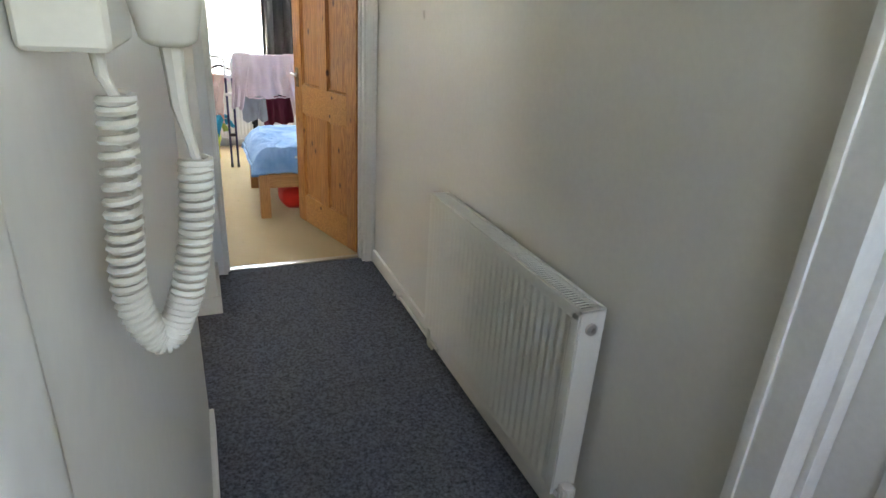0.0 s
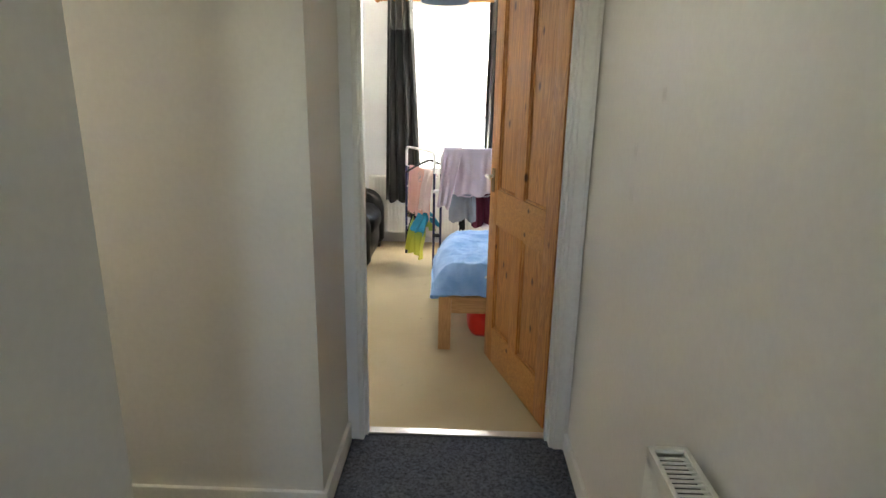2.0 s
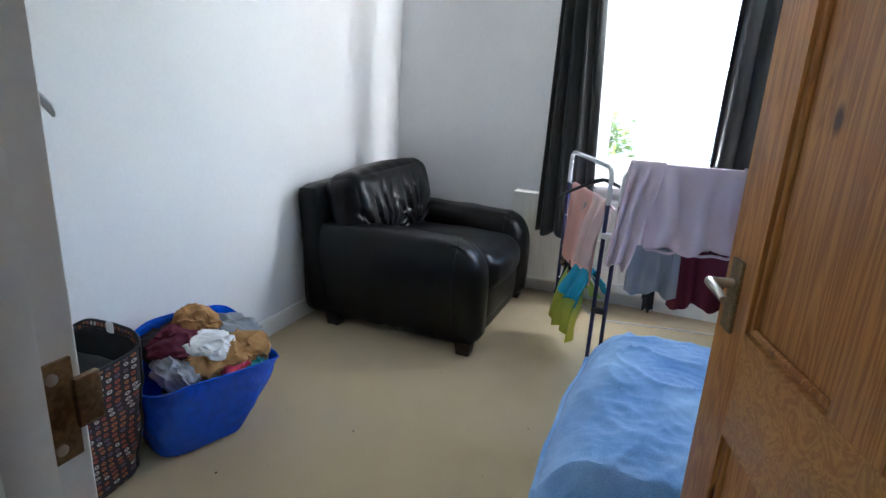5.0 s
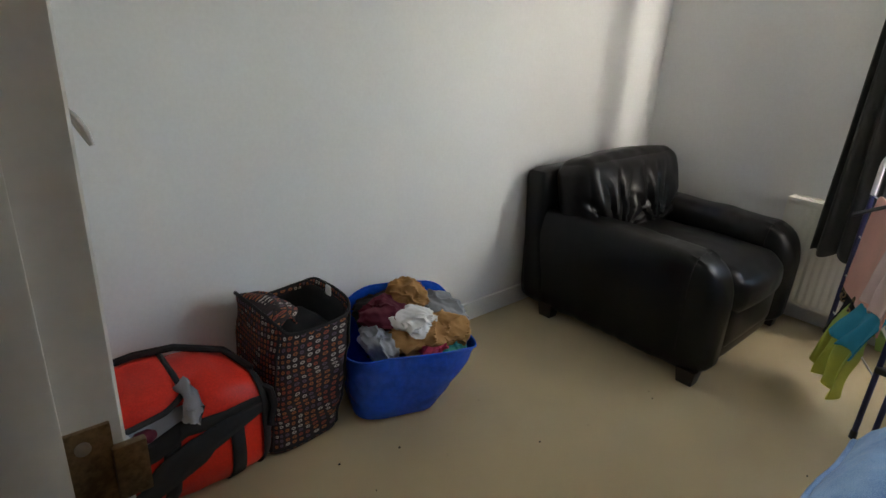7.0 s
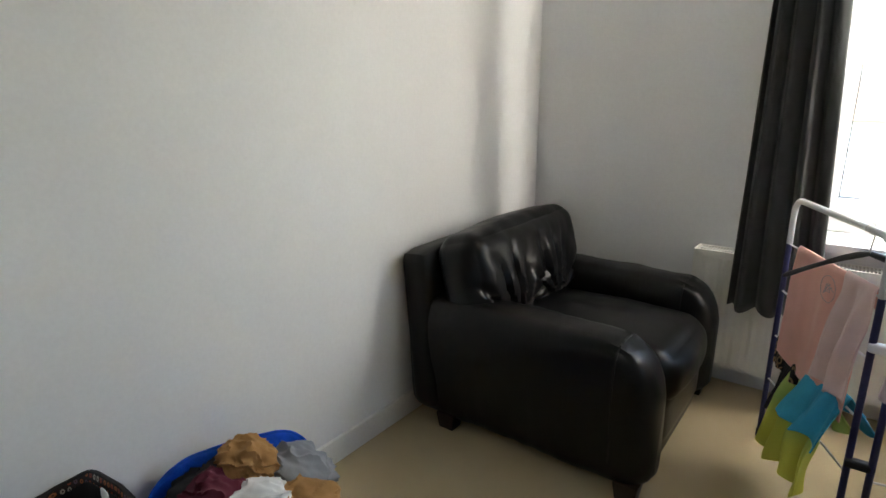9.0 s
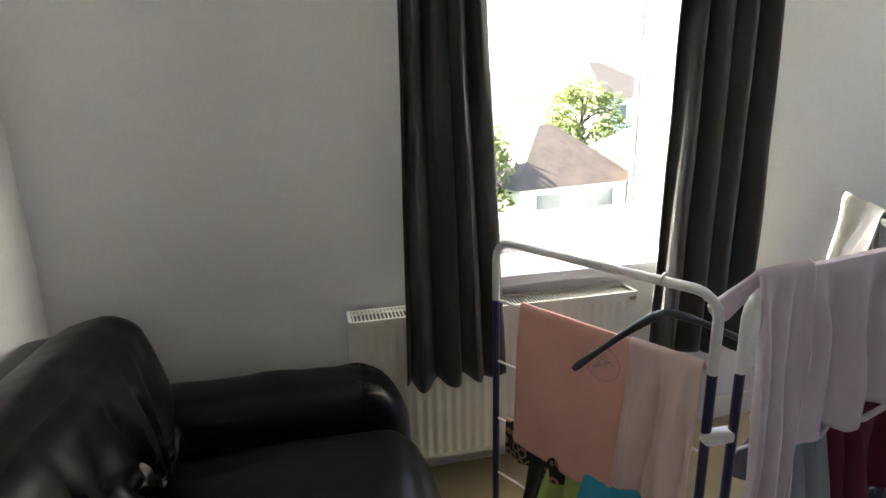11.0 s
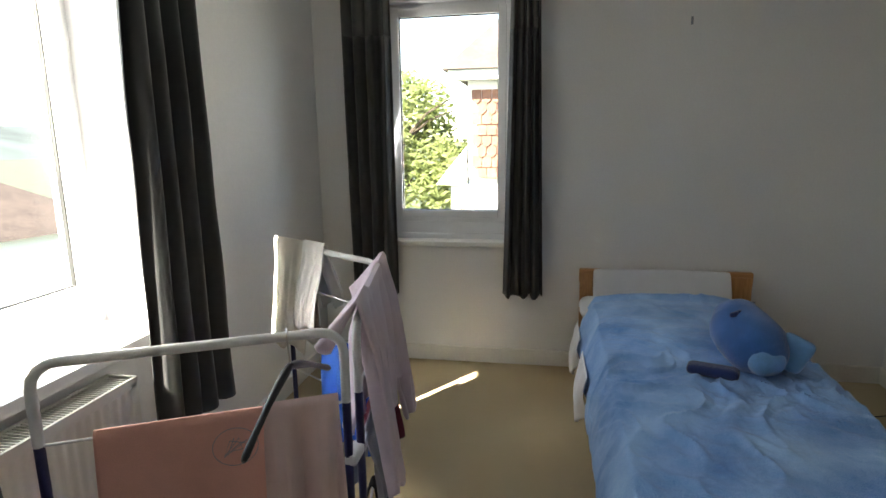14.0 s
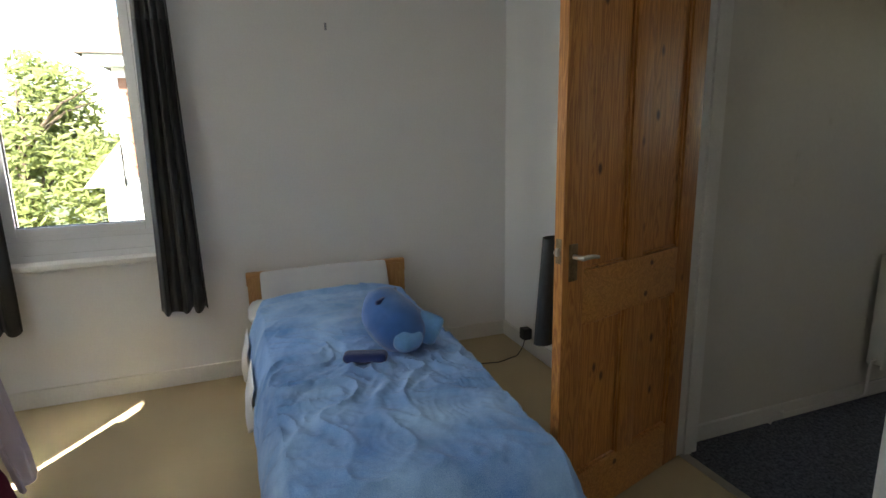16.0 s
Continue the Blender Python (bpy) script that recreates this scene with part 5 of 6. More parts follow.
bm, fn = soft_tub(0, 0, 0.152, 0.145, 0.428, 0.05, bag_rim, 5.0, 2.0, 0.95, (0.0, 0.11))
bm.transform(MB)
body = part("body", bm, M_PATTERN, pb_)
solidify(body, 0.006)
bmi = sheet(72, 10, lambda u, v: MB @ (fn(u, 0.45 + 0.53 * v) * 1.0 - Vector((0.012 * math.cos(u * math.tau), 0.012 * math.sin(u * math.tau), 0.004))))
solidify(part("lining", bmi, M_BLACKCLOTH, pb_, "black lining"), 0.002)
part("zip_edge", tube([MB @ (fn(k / 60, 1.0) + Vector((0, 0, 0.002))) for k in range(60)], 0.006, 6, close=True), M_WEBBING, pb_, "black zip edging")
for v_, w_ in ((0.135, 0.005), (0.118, 0.004)):
    part("zip_band", tube([MB @ (fn(v_, 0.16 + 0.82 * k / 24) + Vector((0.003, 0.003, 0))) for k in range(25)], w_, 6), M_WEBBING, pb_)
part("piping", tube([MB @ (fn(0.876, 0.16 + 0.80 * k / 24) + Vector((0.003, -0.003, 0))) for k in range(25)], 0.0045, 6), M_WEBBING, pb_)
part("piping", tube([MB @ (fn(k / 60, 0.15) + Vector((0, 0, 0.004))) for k in range(60)], 0.0045, 6, close=True), M_WEBBING, pb_)
# the folded near end sags inwards over the opening
fold_ = sheet(24, 12, lambda u, v: MB @ (fn(0.63 + 0.24 * u, 0.99).lerp(Vector((-0.02 + 0.10 * u, 0.035 + 0.02 * math.sin(u * 5), 0.45 - 0.02 * u)), v) + Vector((0, 0, 0.028 * math.sin(v * math.pi) + 0.010 * noise.noise(Vector((u * 6, v * 5, 3)))))))
solidify(part("top_flap", fold_, M_PATTERN, pb_, "crumpled printed top flap"), 0.006)
part("tag", puff((-1.15, 0.850, 0.485), (0.03, 0.006, 0.035), 0.003, 0.002, 4), M_WHITECLOTH, pb_, "small white tag")
inner = puff((0, 0, 0), (0.20, 0.20, 0.06), 0.03, 0.01, 14, 0.02, 5)
inner.transform(MB @ Matrix.Translation((0, 0.04, 0.37)))
part("inner_cloth", inner, M_BLACKCLOTH, pb_)

bb = thing("laundry_bag", (-1.05, 1.12, 0), "shiny blue woven plastic bag heaped with clothes", "bag")
MB2 = Matrix.Translation((-1.08, 1.07, 0)) @ Matrix.Rotation(radians(-22), 4, "Z")
bm, fn2 = soft_tub(0, 0, 0.155, 0.18, 0.275, 0.34, lambda a: 0.02 * math.cos(2 * a) + 0.085 * max(0, -math.cos(a)), 4.2, 9.0, 0.86, (0.0, 0.22))
bm.transform(MB2)
solidify(part("body", bm, M_BLUEBAG, bb), 0.002)
part("hem", tube([MB2 @ fn2(k / 60, 0.995) for k in range(60)], 0.004, 6, close=True), M_BLUEBAG, bb)


def crumple(mat_, c, size, seed, label, cat="garment"):
    """A rumpled garment: a folded lump with sharp creases."""
    bm = bmesh.new()
    bmesh.ops.create_icosphere(bm, subdivisions=5, radius=1)
    way = Vector((math.cos(seed * 2.1), math.sin(seed * 2.1), 0.4))
    for v in bm.verts:
        p = v.co.copy()
        r = 1.0 + 0.28 * noise.noise(p * 1.2 + Vector((seed * 5.0, 0, 0)))
        f = 1 - 2 * abs(noise.noise(Vector((p.x * 2.6 + p.z, p.y * 3.8, p.z * 2 + seed * 3.7))))
        g = 1 - 2 * abs(noise.noise(Vector((p.x * 6, p.y * 6, p.z * 6 + seed))))
        fold = 1 - abs(math.sin(p.dot(way) * 3.8 + 3.0 * noise.noise(p * 1.7 + Vector((0, seed, 0)))))
        r += 0.10 * f + 0.02 * g + 0.20 * fold ** 2
        v.co = Vector((p.x * size[0], p.y * size[1], p.z * size[2])) * r * 1.12 + Vector(c) + Vector((0.005, 0.075, 0))
    return tagged(ob_from("crumpled_garment", bm, mat_), label, cat, "clothes in the blue bag")


ZB = 0.262
crumple(M_OCHRE, (-1.17, 1.13, ZB + 0.10), (0.065, 0.06, 0.05), 1, "tan crumpled garment on top of the blue bag")
crumple(M_OCHRE, (-1.03, 1.08, ZB + 0.02), (0.10, 0.12, 0.05), 2, "tan crumpled trousers in the blue bag")
crumple(M_OCHRE, (-0.99, 1.16, ZB + 0.02), (0.08, 0.08, 0.045), 12, "tan crumpled trousers in the blue bag")
crumple(M_WHITECLOTH, (-1.05, 1.06, ZB + 0.065), (0.075, 0.075, 0.035), 3, "white crumpled shirt in the blue bag")
crumple(M_MAROON, (-1.14, 1.00, ZB + 0.06), (0.08, 0.075, 0.05), 4, "maroon crumpled jumper in the blue bag")
crumple(M_GREYCLOTH, (-1.11, 1.24, ZB + 0.02), (0.10, 0.075, 0.055), 5, "grey marl sweatshirt hanging over the bag's rim")
crumple(M_GREYCLOTH, (-1.06, 0.93, ZB + 0.00), (0.07, 0.05, 0.05), 6, "grey marl garment in the blue bag")
crumple(M_MAGENTA, (-0.945, 1.08, ZB + 0.00), (0.04, 0.05, 0.035), 7, "pink red sock in the blue bag", "sock")
crumple(M_TEAL, (-0.90, 1.14, ZB - 0.035), (0.025, 0.05, 0.035), 8, "teal cloth hanging over the bag's rim")
crumple(M_BLACKCLOTH, (-1.20, 1.06, ZB + 0.04), (0.08, 0.10, 0.05), 9, "navy crumpled garment in the blue bag")
crumple(M_BLACKCLOTH, (-1.11, 1.08, ZB - 0.06), (0.11, 0.12, 0.05), 10, "dark clothes deep in the blue bag")

# ---- narrow shelf unit beside the doorway ----
su = thing("shelf_unit", (-0.72, 0.05, 0), "narrow pale wooden shelf unit against the wall", "shelf")
part("side_panel", box(-0.545, -0.525, 0.018, 0.078, 0, 0.74, 0.003), M_BEDPINE, su)
part("side_panel", box(-0.935, -0.915, 0.018, 0.078, 0, 0.74, 0.003), M_BEDPINE, su)
part("top", box(-0.915, -0.545, 0.018, 0.078, 0.72, 0.74, 0.002), M_BEDPINE_X, su)
part("back", box(-0.915, -0.545, 0.018, 0.026, 0.0, 0.72, 0.001), M_BEDPINE, su)
for z in (0.05, 0.42):
    part("shelf", box(-0.915, -0.545, 0.027, 0.075, z, z + 0.018, 0.002), M_BEDPINE_X, su)
for z in (0.64, 0.45):
    part("knob", lathe([(0.004, 0), (0.008, 0.006), (0.008, 0.012), (0.004, 0.016)], 12, (-0.525, 0.07, z), Matrix.Rotation(radians(90), 4, "Y")), M_PVC, su, "white plastic peg")
bk = thing("book", (-0.7, 0.06, 0.44), "pale blue book standing on the shelf", "book")
part("cover", box(-0.80, -0.60, 0.046, 0.070, 0.439, 0.66, 0.002), M_PLUSHPALE, bk)
part("pages", box(-0.796, -0.599, 0.0485, 0.0675, 0.442, 0.663, 0.001), M_LINEN, bk)
pk = puff((-0.64, 0.048, 0.758), (0.10, 0.05, 0.032), 0.012, 0.004, 10, 0.006, 8)
tagged(ob_from("plastic_bag", pk, M_GREYCLOTH), "crumpled grey plastic packet on the shelf unit", "packet")

# ---- pendant lamp ----
lamp = thing("pendant_lamp", (0.25, 1.6, 2.0), "grey blue drum shade on a ceiling cord", "ceiling lamp")
sh = part("shade", sheet(40, 3, lambda u, v: Vector((0.25 + 0.15 * math.cos(u * math.tau), 1.6 + 0.15 * math.sin(u * math.tau), 1.955 + 0.20 * v))), M_LAMPSHADE, lamp, "grey blue fabric drum shade")
solidify(sh, 0.003)
part("cord", tube([(0.25, 1.6, H), (0.25, 1.6, 2.12)], 0.004, 8), M_WHITE, lamp)
part("ceiling_rose", lathe([(0.05, 0), (0.048, -0.012), (0.02, -0.02)][::-1], 20, (0.25, 1.6, H - 0.002)), M_WHITE, lamp)
part("spider", tube([(0.10, 1.6, 2.14), (0.25, 1.6, 2.12), (0.40, 1.6, 2.14)], 0.002, 6), M_METAL, lamp)
part("bulb", lathe([(0.012, 0.06), (0.014, 0.03), (0.028, 0.0), (0.028, -0.02), (0.012, -0.045)][::-1], 16, (0.25, 1.6, 2.06)), M_LINEN, lamp)

# ---- socket, plug and cable ----
so = thing("wall_socket", (1.93, 0.01, 0.15), "white double wall socket above the skirting", "socket")
part("plate", box(1.84, 1.986, 0.0005, 0.012, 0.115, 0.20, 0.004, 3), M_PVC, so)
for x in (1.865, 1.945):
    part("switch", box(x, x + 0.014, 0.012, 0.016, 0.168, 0.19, 0.002), M_PVC, so)
    part("pin_hole", box(x, x + 0.008, 0.0115, 0.0125, 0.135, 0.143, 0), M_BLACKPLASTIC, so)
pg = thing("plug_adapter", (2.03, 0.04, 0.11), "black plug adapter with its cable on the wall", "plug")
part("body", box(1.995, 2.055, 0.0125, 0.072, 0.095, 0.165, 0.010, 3), M_BLACKPLASTIC, pg)
part("cable", tube([(2.02, 0.05, 0.095), (2.01, 0.07, 0.05), (1.99, 0.12, 0.008), (1.95, 0.26, 0.005), (1.98, 0.42, 0.005), (1.95, 0.62, 0.005), (1.9, 0.85, 0.005)], 0.003, 6), M_BLACKPLASTIC, pg)

# ---- intercom on the hall wall ----
ic = thing("intercom_phone", (-0.10, -2.86, 1.2), "cream wall intercom handset with a coiled cord", "intercom")
part("base", box(-0.1285, -0.092, -2.905, -2.80, 1.374, 1.60, 0.006, 3), M_INTERCOM, ic)
hs = part("handset", puff((-0.071, -2.855, 1.476), (0.034, 0.05, 0.20), 0.012, 0.001, 8), M_INTERCOM, ic)
part("earpiece", puff((-0.075, -2.855, 1.56), (0.045, 0.056, 0.05), 0.016, 0, 6), M_INTERCOM, hs)
CORD = [Vector((x, y, z)) for x, y, z in ((-0.098, -2.868, 1.352), (-0.103, -2.868, 1.29), (-0.106, -2.866, 1.238), (-0.094, -2.862, 1.207), (-0.080, -2.858, 1.228), (-0.069, -2.856, 1.272), (-0.065, -2.855, 1.315))]


def cord_path(t):
    """A smooth curve through the cord's bends."""
    n = len(CORD) - 1
    f = min(max(t, 0), 0.9999) * n
    i = int(f)
    u = f - i
    a, b, c, d = CORD[max(i - 1, 0)], CORD[i], CORD[i + 1], CORD[min(i + 2, n)]
    return 0.5 * (2 * b + (c - a) * u + (2 * a - 5 * b + 4 * c - d) * u ** 2 + (3 * b - a - 3 * c + d) * u ** 3)


coil = []
NT = 52
for k in range(NT * 10 + 1):
    t = k / (NT * 10)
    p, q = cord_path(t), cord_path(t + 0.004)
    d = (q - p).normalized() if (q - p).length > 1e-7 else Vector((0, 0, 1))
    s1 = Vector((0, 1, 0))
    s1 = (s1 - d * s1.dot(d)).normalized()
    s2 = d.cross(s1)
    a = k / 10 * math.tau
    coil.append(p + (s1 * math.cos(a) + s2 * math.sin(a)) * 0.0078)
part("coiled_cord", tube(coil, 0.0025, 6), M_INTERCOM, ic)
part("cord_end", tube([(-0.104, -2.868, 1.378), (-0.103, -2.868, 1.362), (-0.098, -2.868, 1.350)], [0.004, 0.003, 0.0025], 8), M_INTERCOM, ic)
part("cord_end", tube([(-0.071, -2.855, 1.380), (-0.070, -2.855, 1.345), (-0.067, -2.855, 1.328), (-0.064, -2.855, 1.314)], [0.006, 0.0045, 0.003, 0.0025], 8), M_INTERCOM, ic)

# small marks: wall hook scar, lint on the carpet, embossed wallpaper blocks
tagged(ob_from("wall_mark", box(E - 0.003, E + 0.001, 1.112, 1.124, 1.945, 1.985, 0.001), M_GREYCLOTH), "small chipped plaster mark on the wall", "wall mark")
rnd = random.Random(4)
bm = bmesh.new()
for k in range(24):
    x, y = rnd.uniform(-0.9, 0.25), rnd.uniform(0.2, 2.0)
    r = rnd.uniform(0.001, 0.0035)
    puff((x, y, 0.003), (r * 2, r * rnd.uniform(1, 3), 0.004), 0.002, 0, 1, bm=bm)
tagged(ob_from("carpet_lint", bm, M_FLUFF), "dark specks of lint on the cream carpet", "lint", kind="stuff")
bm = bmesh.new()
for wx, out, ys, zs in ((-0.13, 1, (-2.55, -1.5), (1.35, 2.3)), (XR, -1, (-2.3, -0.4), (1.0, 2.3))):
    for k in range(20):
        y, z = rnd.uniform(*ys), rnd.uniform(*zs)
        s = rnd.uniform(0.008, 0.014)
        x0 = wx
        for q in (s, s * 0.55):
            for (ya, yb, za, zb) in ((y - q, y + q, z - 2 * q, z - 2 * q + 0.003), (y - q, y + q, z + 2 * q - 0.003, z + 2 * q), (y - q, y - q + 0.003, z - 2 * q, z + 2 * q), (y + q - 0.003, y + q, z - 2 * q, z + 2 * q)):
                lo, hi = sorted((x0 - 0.001 * out, x0 + 0.0012 * out))
                box(lo, hi, ya, yb, za, zb, 0, bm=bm)
tagged(ob_from("wallpaper_relief", bm, M_HALL), "embossed squares of painted hall wallpaper", "wallpaper", kind="stuff")
seam = tagged(ob_from("carpet_seam", tube([(-0.1 + 0.12 * k, -1.315 + 0.008 * math.sin(k * 2.0), -0.0035) for k in range(8)], 0.004, 6), M_DARKCARPET), "raised seam across the dark hall carpet", "carpet seam", kind="structure")

# ---- outside ----
M_GRASS = mat("grass", (0.05, 0.06, 0.03), 0.95, 0.3, 0.5, 8, 0.2, 0.02)
M_ROOF = mat("brown roof tiles", (0.085, 0.06, 0.047), 0.8, 0.2, 2, 14, 0.4, 0.02)
M_RENDER = mat("white house render", (0.80, 0.79, 0.76), 0.9, 0.05, 2, 30, 0.1)
M_TILE = mat("orange hanging tiles", (0.20, 0.095, 0.06), 0.8, 0.2, 4, 30, 0.2)
M_LEAF = mat("green leaves", (0.16, 0.18, 0.065), 0.7, 0.25, 3, 20, 0.1, tint=(0.09, 0.12, 0.035))
leaf_nt = M_LEAF.node_tree
leaf_thin, leaf_mix = leaf_nt.nodes.new("ShaderNodeBsdfTranslucent"), leaf_nt.nodes.new("ShaderNodeMixShader")
leaf_thin.inputs["Color"].default_value = (0.20, 0.23, 0.06, 1)
leaf_mix.inputs["Fac"].default_value = 0.45
leaf_nt.links.new(leaf_nt.nodes["Principled BSDF"].outputs[0], leaf_mix.inputs[1])
leaf_nt.links.new(leaf_thin.outputs[0], leaf_mix.inputs[2])
leaf_nt.links.new(leaf_mix.outputs[0], leaf_nt.nodes["Material Output"].inputs["Surface"])
M_BARK = mat("bark", (0.09, 0.065, 0.045), 0.9, 0.3, 4, 30, 0.6, 0.02)
M_HILL = mat("hazy wooded hill", (0.07, 0.085, 0.08), 1.0, 0.25, 0.01, 0.05, 0)
M_DARKGLASS = mat("dark house window", (0.14, 0.15, 0.16), 0.1, 0.1, 5, 50, 0)
G = -4.2
structure("ground", box(-900, 900, -900, 900, G - 0.5, G), M_GRASS, "grass and gardens reaching the horizon", "ground")


def house(at, w, d, h, roof, yaw, label, roof_mat=M_ROOF, wins=2):
    hs = thing("house", (at[0], at[1], G), label, "house", "houses outside")
    m = Matrix.Translation((at[0], at[1], G)) @ Matrix.Rotation(radians(yaw), 4, "Z")
    part("wall", box(-w / 2, w / 2, -d / 2, d / 2, 0, h, m=m), M_RENDER, hs)
    bm = bmesh.new()
    o = 0.4
    vs = [bm.verts.new(m @ Vector(p)) for p in ((-w / 2 - o, -d / 2 - o, h - 0.1), (w / 2 + o, -d / 2 - o, h - 0.1), (w / 2 + o, d / 2 + o, h - 0.1), (-w / 2 - o, d / 2 + o, h - 0.1), (-w / 2 + d * 0.5, 0, h + roof), (w / 2 - d * 0.5, 0, h + roof))]
    for f in ((0, 1, 5, 4), (1, 2, 5), (2, 3, 4, 5), (3, 0, 4), (3, 2, 1, 0)):
        bm.faces.new([vs[i] for i in f])
    part("roof", bm, roof_mat, hs)
    for side in (-1, 1):
        for k in range(wins):
            u = -w / 2 + w * (k + 0.5) / wins
            for z in (0.9, 3.3):
                if z + 1.2 < h:
                    q = side * d / 2
                    wn_ = part("window", box(u - 0.6, u + 0.6, *sorted((q - side * 0.03, q + side * 0.04)), z, z + 1.2, 0.02, m=m), M_PVC, hs)
                    part("pane", box(u - 0.52, u + 0.52, *sorted((q + side * 0.02, q + side * 0.05)), z + 0.08, z + 1.12, m=m), M_DARKGLASS, wn_)
    return hs


house((13.28, 19.86), 8, 4.4, 3.2, 1.55, 79.6, "white rendered house with a brown hipped tile roof")
house((8.4, 22.0), 4.6, 4.0, 2.4, 1.9, 10, "low white house with a long tiled roof")
house((-3, 34), 9, 7, 4.5, 2.4, -10, "white rendered house among garden trees")
house((22, 44), 10, 8, 5, 2.6, 30, "distant rendered house with a brown roof")
house((6, 60), 12, 8, 5, 2.6, 12, "distant rendered house with a brown roof")
house((-10, 70), 12, 8, 5, 2.6, -14, "distant rendered house with a brown roof")
# tall tile-hung house next door
nh = thing("house", (13.0, -1.0, G), "tall neighbouring house with orange tile-hung gable", "house", "houses outside")
part("wall", box(9.5, 17, -6.0, 3.25, 0 + G, 0.66), M_RENDER, nh)
part("upper_wall", box(9.45, 17, -6.0, 3.25, 0.66, 2.6), M_RENDER, nh)
bm = bmesh.new()
vs = [bm.verts.new(p) for p in ((9.0, -6.4, 2.55), (17.4, -6.4, 2.55), (17.4, 3.65, 2.55), (9.0, 3.65, 2.55), (13.2, -3.0, 6.4), (13.2, 0.2, 6.4))]
for f in ((0, 1, 4), (1, 2, 5, 4), (2, 3, 5), (3, 0, 4, 5), (3, 2, 1, 0)):
    bm.faces.new([vs[i] for i in f])
part("roof", bm, M_ROOF, nh)
tiles = bmesh.new()
for r in range(8):
    for k in range(12):
        y = 1.02 + k * 0.18 + (0.09 if r % 2 else 0)
        z = 0.68 + r * 0.19
        own = bmesh.new()
        low = [(-0.085, 0.06), (-0.05, 0.01), (0, -0.02), (0.05, 0.01), (0.085, 0.06)] if (r // 2) % 2 else [(-0.085, 0.0), (0.085, 0.0)]
        ring = [(a, b) for a, b in low] + [(0.085, 0.22), (-0.085, 0.22)]
        f0 = [own.verts.new((9.38 + 0.03 * b / 0.27, y + a, z + b)) for a, b in ring]
        own.faces.new(f0)
        ext = bmesh.ops.extrude_face_region(own, geom=own.faces[:])
        for v in ext["geom"]:
            if isinstance(v, bmesh.types.BMVert):
                v.co.x += 0.02
        join(tiles, own)
th = part("hanging_tiles", tiles, M_TILE, nh, "rows of orange scalloped hanging tiles")
th["kind"] = "stuff"
part("fascia", box(9.1, 9.4, -6.3, 3.55, 2.38, 2.56, 0.02), M_PVC, nh)
part("annexe_wall", box(9.6, 12, 3.25, 3.60, G, 0.55), M_RENDER, nh)
bm = bmesh.new()
vs = [bm.verts.new(p) for p in ((9.4, 3.27, 1.25), (9.4, 3.85, 0.55), (12, 3.85, 0.55), (12, 3.27, 1.25), (9.4, 3.27, 0.55), (12, 3.27, 0.55))]
for f in ((0, 1, 2, 3), (0, 4, 1), (3, 2, 5), (4, 5, 2, 1)):
    bm.faces.new([vs[i] for i in f])
part("annexe_roof", bm, M_RENDER, nh)

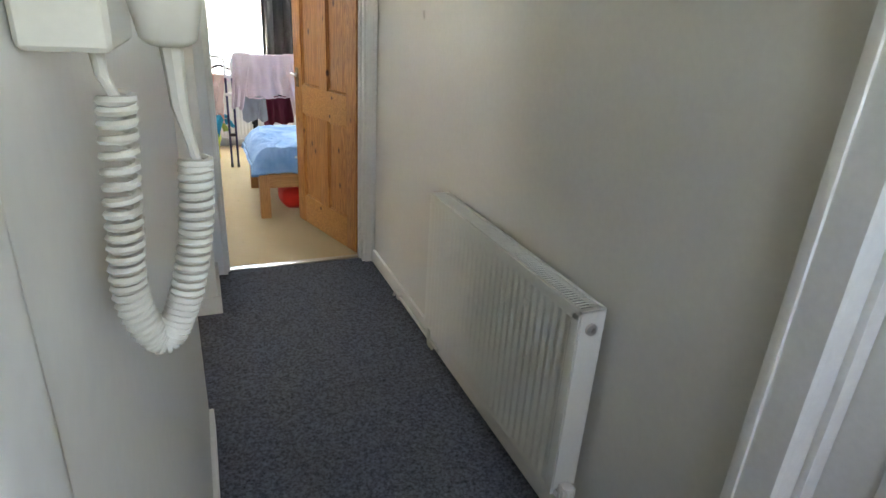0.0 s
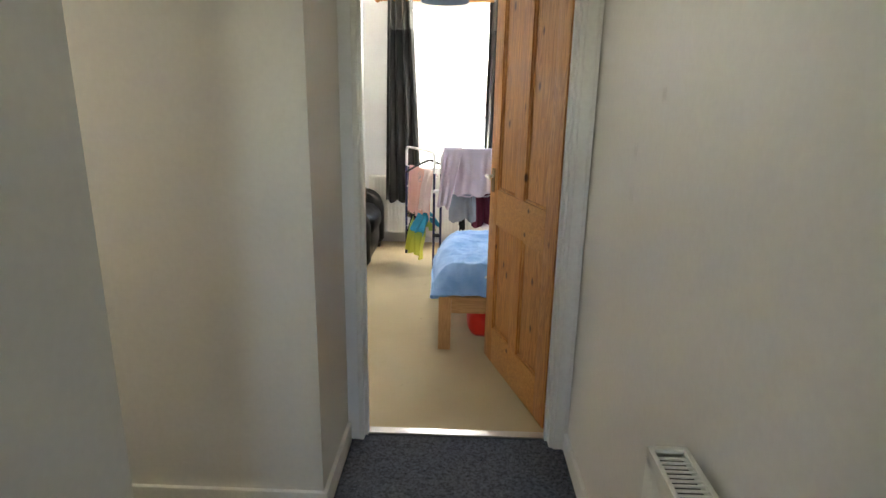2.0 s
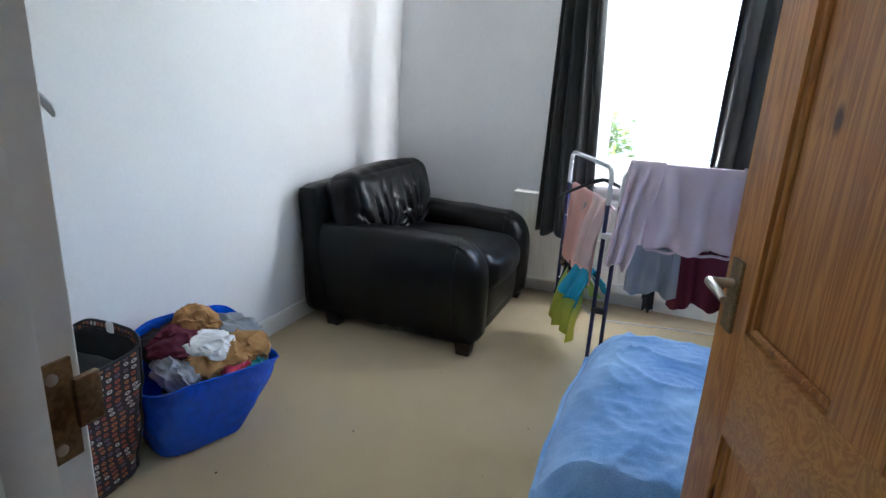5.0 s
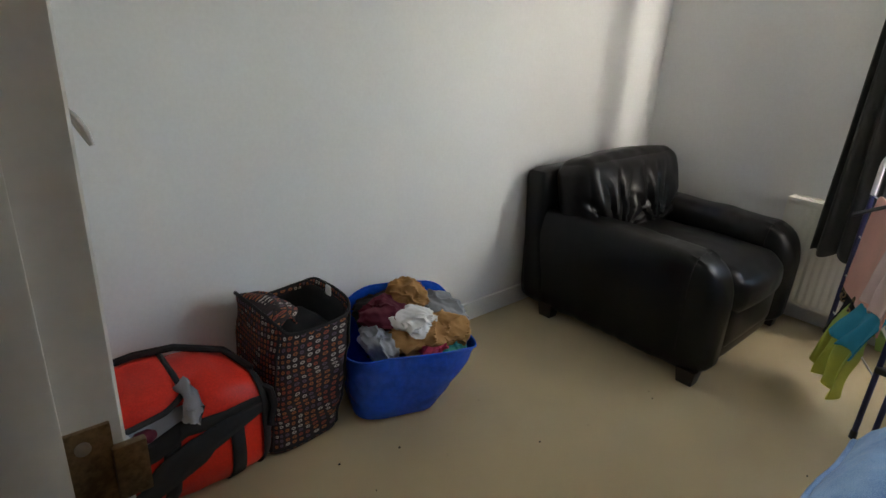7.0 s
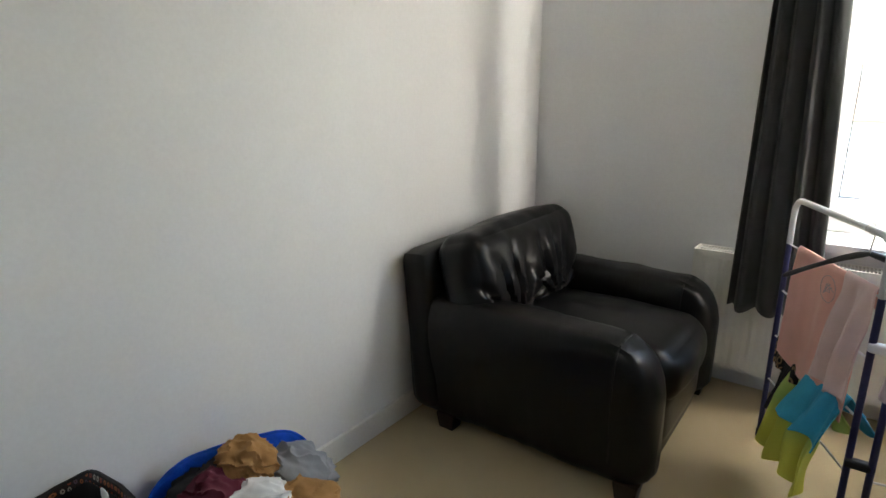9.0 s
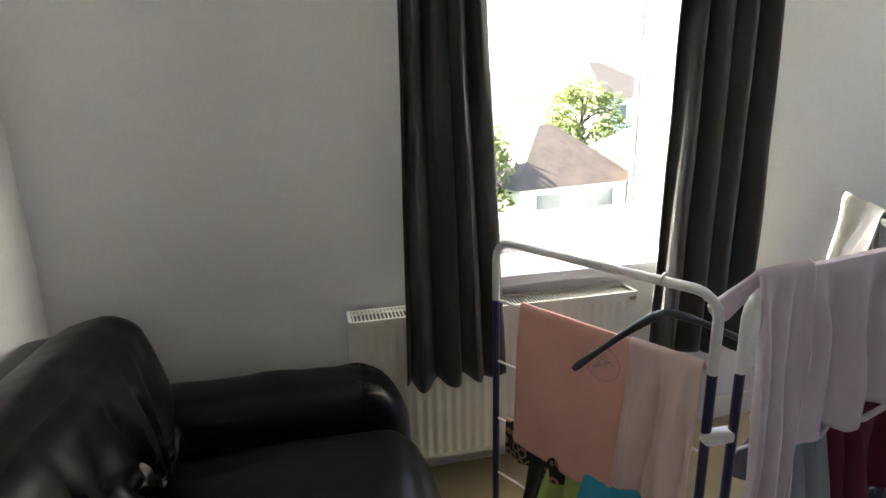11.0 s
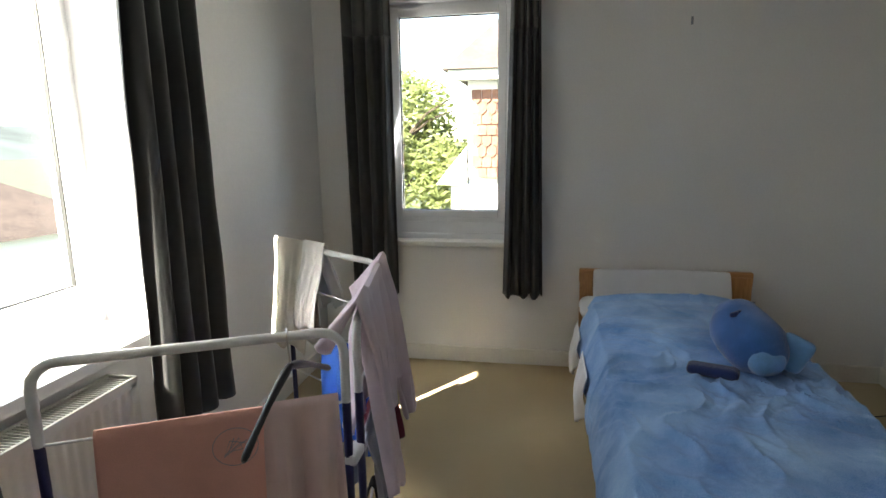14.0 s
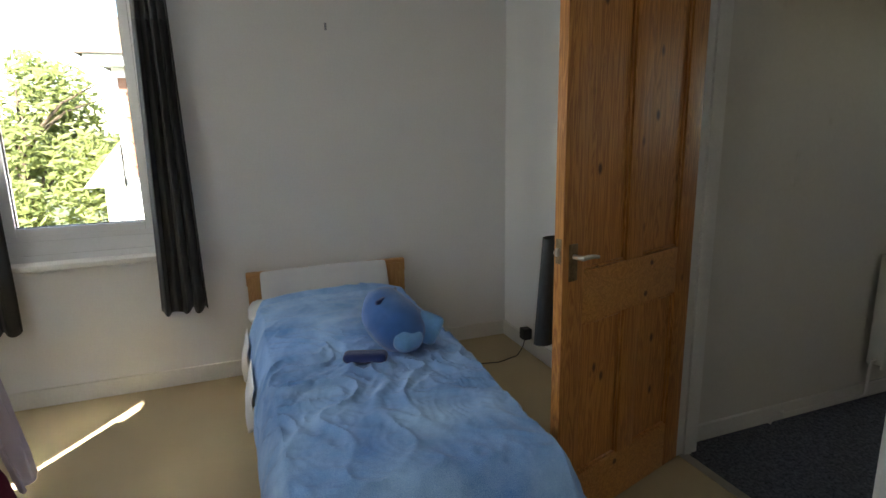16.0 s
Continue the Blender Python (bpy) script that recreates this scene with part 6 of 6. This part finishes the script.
def tree(at, h, r, label, seed, n=2600, leaf=0.16):
    t = thing("tree", (at[0], at[1], G), label, "tree", "trees outside")
    rn = random.Random(seed)
    base = Vector((at[0], at[1], G))
    bm = tube([base, base + Vector((0.05, 0.05, h * 0.3)), base + Vector((-0.05, 0.1, h * 0.6)), base + Vector((0, 0, h * 0.92))], [0.24, 0.16, 0.08, 0.02], 10)
    tips = []
    for k in range(16):
        a, z = rn.uniform(0, math.tau), rn.uniform(0.35, 0.8) * h
        q = base + Vector((math.cos(a) * r * rn.uniform(0.5, 0.9), math.sin(a) * r * rn.uniform(0.5, 0.9), z + rn.uniform(0.4, 1.6)))
        s = base + Vector((0, 0, z))
        tube([s, s.lerp(q, 0.5) + Vector((0, 0, 0.2)), q], [0.05, 0.028, 0.01], 6, bm=bm)
        tips += [q, s.lerp(q, 0.6)]
    part("trunk", bm, M_BARK, t)
    lobes = []
    for k in range(46):
        th_, ph_ = rn.uniform(0, math.tau), math.acos(rn.uniform(-0.7, 1))
        rr = r * rn.uniform(0.45, 0.95)
        lobes.append((base + Vector((rr * math.sin(ph_) * math.cos(th_), rr * math.sin(ph_) * math.sin(th_), h * 0.62 + h * 0.36 * math.cos(ph_) * rn.uniform(0.75, 1))), r * rn.uniform(0.18, 0.36)))
    vs, fs = [], []
    for k in range(n):
        c, s = rn.choice(lobes)
        d = Vector((rn.gauss(0, 1), rn.gauss(0, 1), rn.gauss(0, 1))).normalized()
        p = c + d * s * rn.uniform(0.55, 1.05)
        x = Vector((rn.gauss(0, 1), rn.gauss(0, 1), rn.gauss(0, 0.6))).normalized()
        y = x.orthogonal().normalized() * rn.uniform(0.5, 0.7)
        l = leaf * rn.uniform(0.6, 1.3)
        i = len(vs)
        vs += [p - x * l, p + y * l * 0.6, p + x * l, p - y * l * 0.6]
        fs += [(i, i + 1, i + 2, i + 3)]
    me = bpy.data.meshes.new("crown")
    me.from_pydata([tuple(v) for v in vs], [], fs)
    me.materials.append(M_LEAF)
    o = new("crown", me)
    o.parent = t
    o.matrix_parent_inverse = Matrix.Translation(t.location).inverted()
    o["kind"] = "stuff"


tree((12.8, 5.45), 7.0, 2.0, "full leafy green tree beyond the side window", 3, 11000, 0.11)
tree((5, 21), 4.6, 1.6, "small leafy garden tree outside", 8, 2200)
tree((-3, 22), 5.2, 1.8, "small leafy garden tree outside", 9, 2200)
tree((14, 30), 6.0, 2.2, "garden tree between the houses", 10, 2400, 0.2)
bm = sheet(80, 4, lambda u, v: Vector((-260 + 620 * u, 210 + 60 * v, G - 1 + v * (16 + 7 * noise.noise(Vector((u * 7, 0, 0))) + 2 * noise.noise(Vector((u * 40, 1, 0)))))))
structure("backdrop", bm, M_HILL, "distant wooded hillside in haze", "hill")
pole = thing("telegraph_pole", (14.12, 20.0, G), "grey telegraph pole with a steel cap", "pole")
part("pole", tube([(14.12, 20.0, G), (14.10, 20.0, 1.5)], [0.14, 0.10], 10), M_RENDER, pole)
part("cap", lathe([(0.12, 0), (0.12, 0.1), (0.02, 0.18)], 12, (14.10, 20.0, 1.5)), M_METAL, pole)
